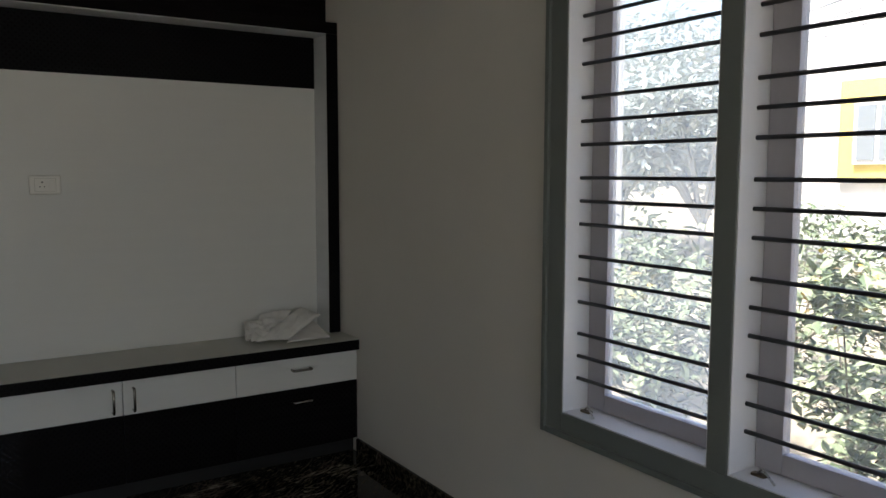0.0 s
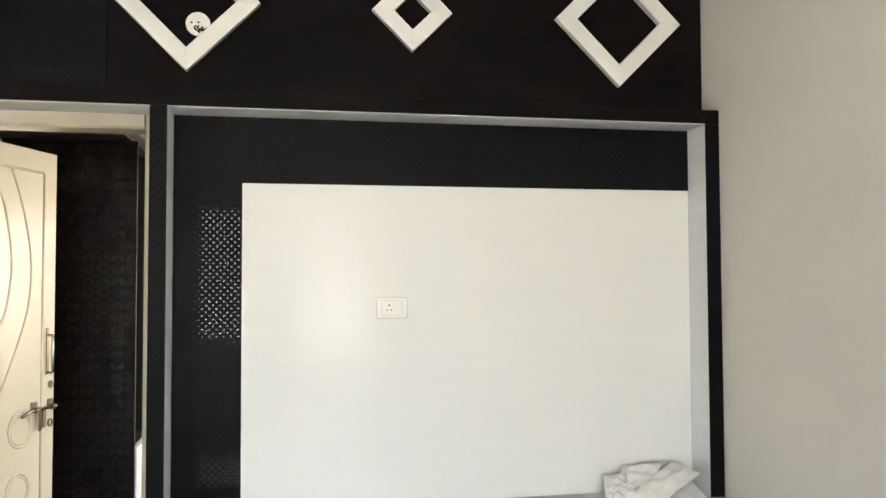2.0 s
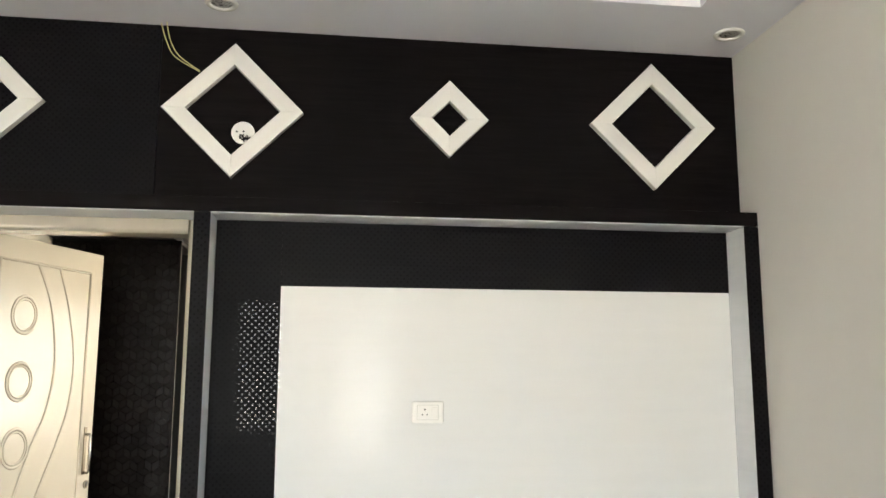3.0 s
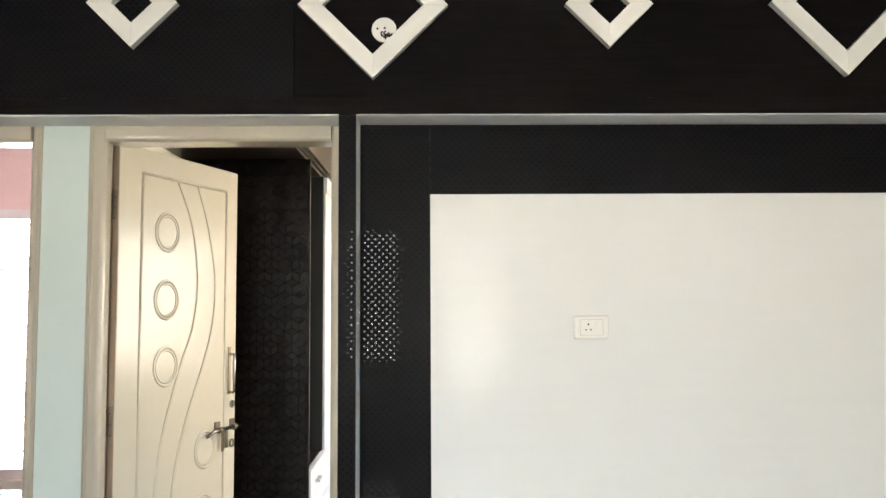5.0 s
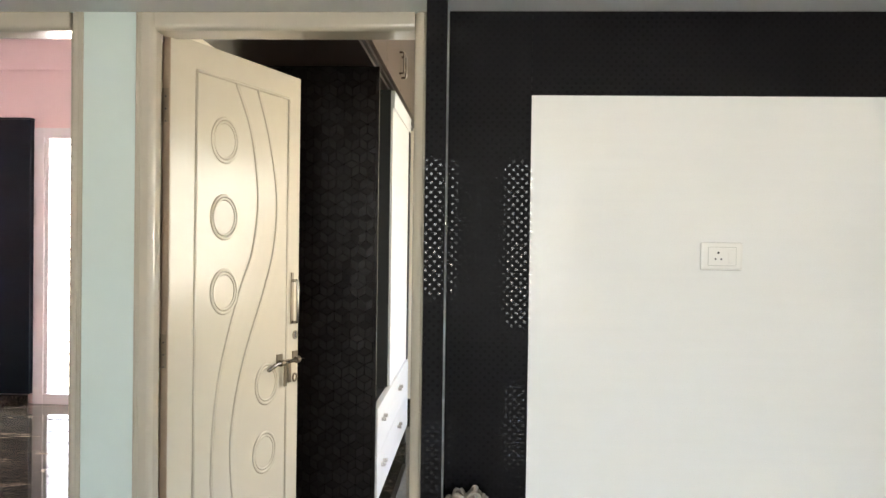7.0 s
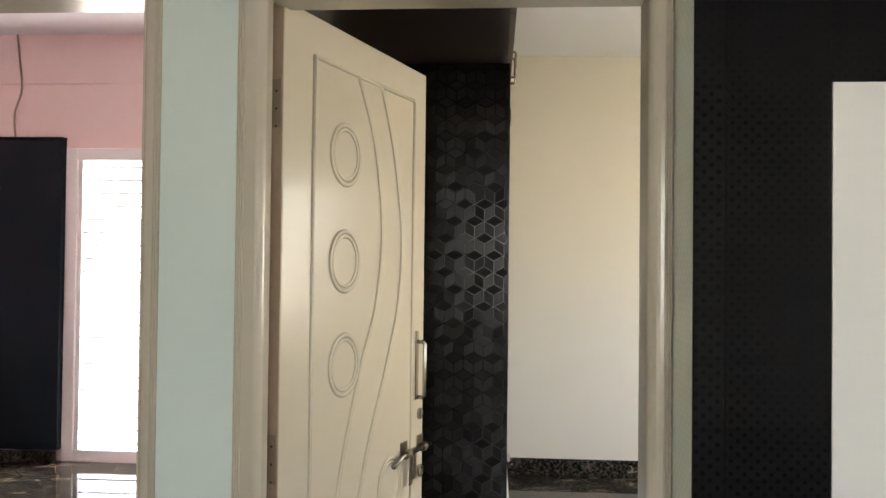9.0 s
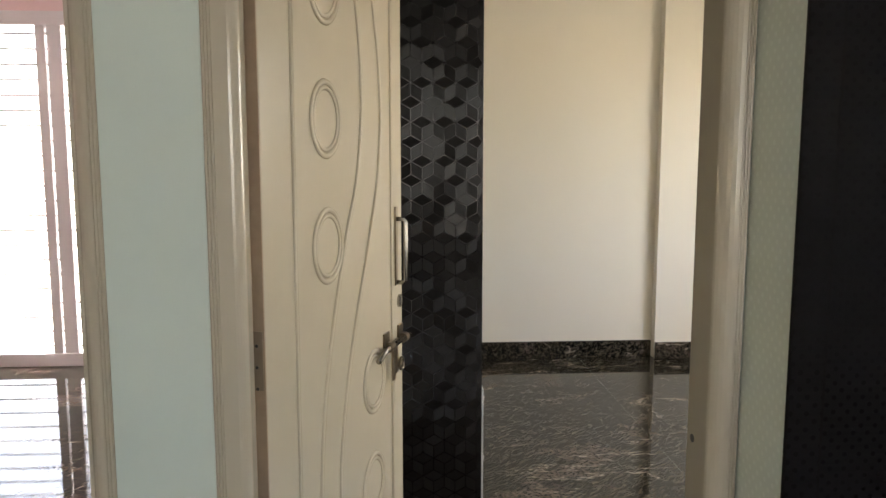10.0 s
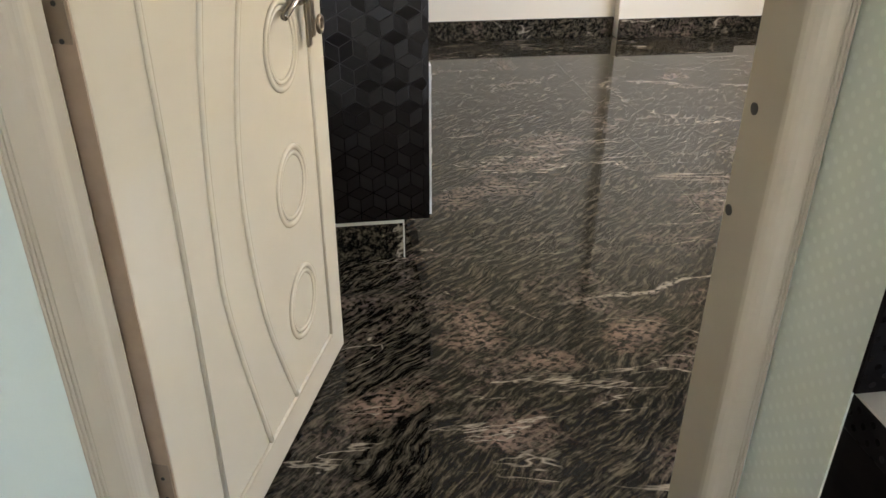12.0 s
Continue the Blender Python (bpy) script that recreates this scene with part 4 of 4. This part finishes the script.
part("end_panel", boxes((-3.17, WX - 0.006, 2.86, 2.95, 0.0, 2.195)), M_BLACK, wd)
part("drawer_box", boxes((-3.17, WX - 0.022, WY + 0.0185, 2.858, 0.132, 0.575)), M_BLACK, wd)
for a, b in ((WY + 0.02, 2.05), (2.053, 2.858)):
    for z0, z1 in ((0.134, 0.352), (0.355, 0.582)):
        dr = part("drawer_front", boxes((WX - 0.021, WX + 0.009, a, b, z0, z1), bevel=0.0015), M_WHITE_PLAIN, wd, "glossy white drawer front")
        for yy in (a + 0.16, a + 0.24):
            bm = bmesh.new()
            disc(bm, (WX + 0.020, yy, (z0 + z1) / 2 + 0.03), (1, 0, 0), 0.010, 0.022, 14)
            part("knob", bm, M_STEEL, dr)
tw = part("tall_door", boxes((WX - 0.02, WX, 1.842, 2.858, 0.585, 2.193), bevel=0.002), M_WHITE_PLAIN, wd, "white framed tall door")
part("rail", boxes((WX + 0.0005, WX + 0.008, 1.842, 2.858, 2.10, 2.193), bevel=0.001), M_WHITE_PLAIN, tw)
part("stile", boxes((WX + 0.0005, WX + 0.008, 2.79, 2.858, 0.585, 2.098), bevel=0.001), M_BLACK, tw)

loft = base("loft_cabinet", -2.86, 2.0, 2.2, "brown laminate loft cabinet under the bedroom ceiling", "cabinet")
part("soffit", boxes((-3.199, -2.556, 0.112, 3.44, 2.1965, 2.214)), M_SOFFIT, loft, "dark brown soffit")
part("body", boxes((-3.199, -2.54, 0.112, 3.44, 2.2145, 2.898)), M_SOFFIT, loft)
for k in range(5):
    a = 0.114 + k * 0.665
    d = part("door", boxes((-2.539, -2.52, a + 0.0015, a + 0.6635, 2.23, 2.885), bevel=0.0015), M_BROWNWOOD, loft, "brown laminate door")
    bm = bmesh.new()
    yy = a + (0.6 if k % 2 == 0 else 0.06)
    tube(bm, [(-2.52, yy, 2.33), (-2.496, yy, 2.33), (-2.492, yy, 2.336), (-2.492, yy, 2.444), (-2.496, yy, 2.45), (-2.52, yy, 2.45)], 0.006, 8, normal=(0.02, 1, 0.01))
    part("handle", bm, M_HANDLE, d, smooth=True)


# ---- outside the hall window ----
structure("ground", boxes((-400, 400, -400, 400, -0.75, -0.6)), M_GROUND, "dry garden soil", "ground")


def leaf_cloud(rnd, lumps, count, size, flat=0.5):
    """Leaves, each a folded four-cornered blade, scattered in uneven lumps."""
    verts, faces = [], []
    for _ in range(count):
        c, r = rnd.choice(lumps)
        d = Vector((rnd.gauss(0, 1), rnd.gauss(0, 1), rnd.gauss(0, 1))).normalized() * r * rnd.uniform(0.35, 1.08)
        p = Vector(c) + d
        ax = Vector((rnd.uniform(-1, 1), rnd.uniform(-1, 1), rnd.uniform(-0.7, 0.5))).normalized()
        sd = ax.cross(Vector((rnd.uniform(-0.5, 0.5), rnd.uniform(-0.5, 0.5), 1))).normalized()
        up = sd.cross(ax)
        s = size * rnd.uniform(0.6, 1.3)
        k = len(verts)
        verts += [p, p + ax * s * 0.5 + sd * s * 0.24 + up * s * 0.08, p + ax * s, p + ax * s * 0.5 - sd * s * 0.24 + up * s * 0.08]
        faces += [(k, k + 1, k + 2), (k, k + 2, k + 3)]
    return verts, faces


def plant(name, x, y, height, spread, leaves, size, mat, seed, label, category, trunk=0.02, yellow=0, lumps=9, bark=None):
    rnd = random.Random(seed)
    z0 = -0.6
    p = base(name, x, y, z0, label, category)
    lump = []
    for i in range(lumps):
        a = rnd.uniform(0, 2 * math.pi)
        r = spread * math.sqrt(rnd.random())
        lump.append(((x + r * math.cos(a), y + r * math.sin(a), z0 + height * rnd.uniform(0.35, 0.92)), spread * rnd.uniform(0.3, 0.55)))
    for i, (c, r) in enumerate(lump):
        bm = bmesh.new()
        mid = Vector((x, y, z0 + height * 0.25)).lerp(Vector(c), 0.4)
        pts = [Vector((x, y, z0 - 0.02)), Vector((x + rnd.uniform(-.05, .05), y, z0 + height * 0.18)), mid, Vector(c)]
        tube(bm, pts, trunk, 6)
        for v in bm.verts:
            f = max(0.25, 1 - (v.co.z - z0) / height)
            near = min(pts, key=lambda q: (q - v.co).length)
            v.co = near + (v.co - near) * f
        part("limb" if i else "trunk", bm, bark or M_BARK, p)
    vs, fs = leaf_cloud(rnd, lump, leaves, size)
    me = bpy.data.meshes.new("crown")
    me.from_pydata(vs, [], fs)
    me.materials.append(mat)
    cr = new("crown", me)
    cr.parent = p
    cr.matrix_parent_inverse = p.matrix_basis.inverted()
    if yellow:
        vs, fs = leaf_cloud(rnd, lump[:2], yellow, size * 1.1)
        me = bpy.data.meshes.new("yellow_leaves")
        me.from_pydata(vs, [], fs)
        me.materials.append(M_LEAF_Y)
        yl = new("yellow_leaves", me)
        yl.parent = p
        yl.matrix_parent_inverse = p.matrix_basis.inverted()
    return p


for i, (x, y, hh, sp, yel) in enumerate(((2.3, -1.6, 1.75, 0.55, 60), (2.6, -0.6, 1.6, 0.6, 0), (3.0, 0.5, 1.65, 0.65, 25), (2.9, -2.4, 1.8, 0.6, 0), (3.6, 1.6, 1.6, 0.7, 0), (4.2, -1.2, 1.7, 0.7, 0), (4.0, 2.8, 1.6, 0.7, 40), (2.0, 0.2, 1.3, 0.45, 0), (5.2, 0.6, 1.8, 0.8, 0), (3.4, -3.4, 1.6, 0.6, 0))):
    plant("garden_bush", x, y, hh, sp, 1500, 0.10, M_LEAF, 100 + i, "leafy green garden bush with gaps and some yellow leaves" if yel else "leafy green garden bush with gaps", "bush", 0.012, yel)
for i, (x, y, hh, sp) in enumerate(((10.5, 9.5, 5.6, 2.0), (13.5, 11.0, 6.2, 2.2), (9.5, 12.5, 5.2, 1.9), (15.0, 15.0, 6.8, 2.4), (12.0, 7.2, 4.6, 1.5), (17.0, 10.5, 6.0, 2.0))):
    plant("far_tree", x, y, hh, sp, 4500, 0.24, M_LEAF_FAR, 200 + i, "tree across the street, paled to grey-green for haze", "tree", 0.07, 0, 16, M_BARK_FAR)

pole = base("utility_pole", 8.2, 6.0, -0.6, "pale concrete utility pole with slack wires", "pole")
bm = bmesh.new()
bmesh.ops.create_cone(bm, cap_ends=True, segments=16, radius1=0.12, radius2=0.08, depth=7.0, matrix=Matrix.Translation((8.2, 6.0, 2.9)))
part("shaft", bm, M_POLE, pole)
part("crossarm", boxes((7.5, 8.9, 5.95, 6.05, 5.2, 5.3)), M_POLE, pole)
for k in range(4):
    bm = bmesh.new()
    tube(bm, [(7.5 + 0.4 * k + 6 * s, 6.0 + 14 * (s - 0.5) * 1.0, 3.3 + 0.35 * k + 1.2 * (s - 0.5) ** 2) for s in [i / 12 for i in range(13)]], 0.008, 5)
    part("wire", bm, M_ROD, pole)

hs = base("neighbour_house", 17, 4.4, -0.6, "white two-storey house with yellow window surrounds", "house")
part("wall", boxes((15.0, 21.0, 0.6, 8.2, -0.6, 6.2)), M_HOUSEWHITE, hs)
part("roof", boxes((14.6, 21.4, 0.2, 8.6, 6.2, 6.45), bevel=0.03), M_HOUSEWHITE, hs)
for yc, zc in ((5.1, 2.31), (2.3, 2.31)):
    s = part("window", boxes((14.9, 15.02, yc - 0.88, yc + 0.88, zc - 1.08, zc + 1.08), bevel=0.01), M_YELLOW, hs, "yellow surround")
    part("frame", boxes((14.84, 14.899, yc - 0.52, yc + 0.52, zc - 0.72, zc + 0.62), bevel=0.01), M_HOUSEWHITE, s)
    for dy in (-0.24, 0.24):
        for dz in (-0.36, 0.26):
            part("pane", boxes((14.82, 14.839, yc + dy - 0.19, yc + dy + 0.19, zc + dz - 0.27, zc + dz + 0.27)), M_PANE, s)
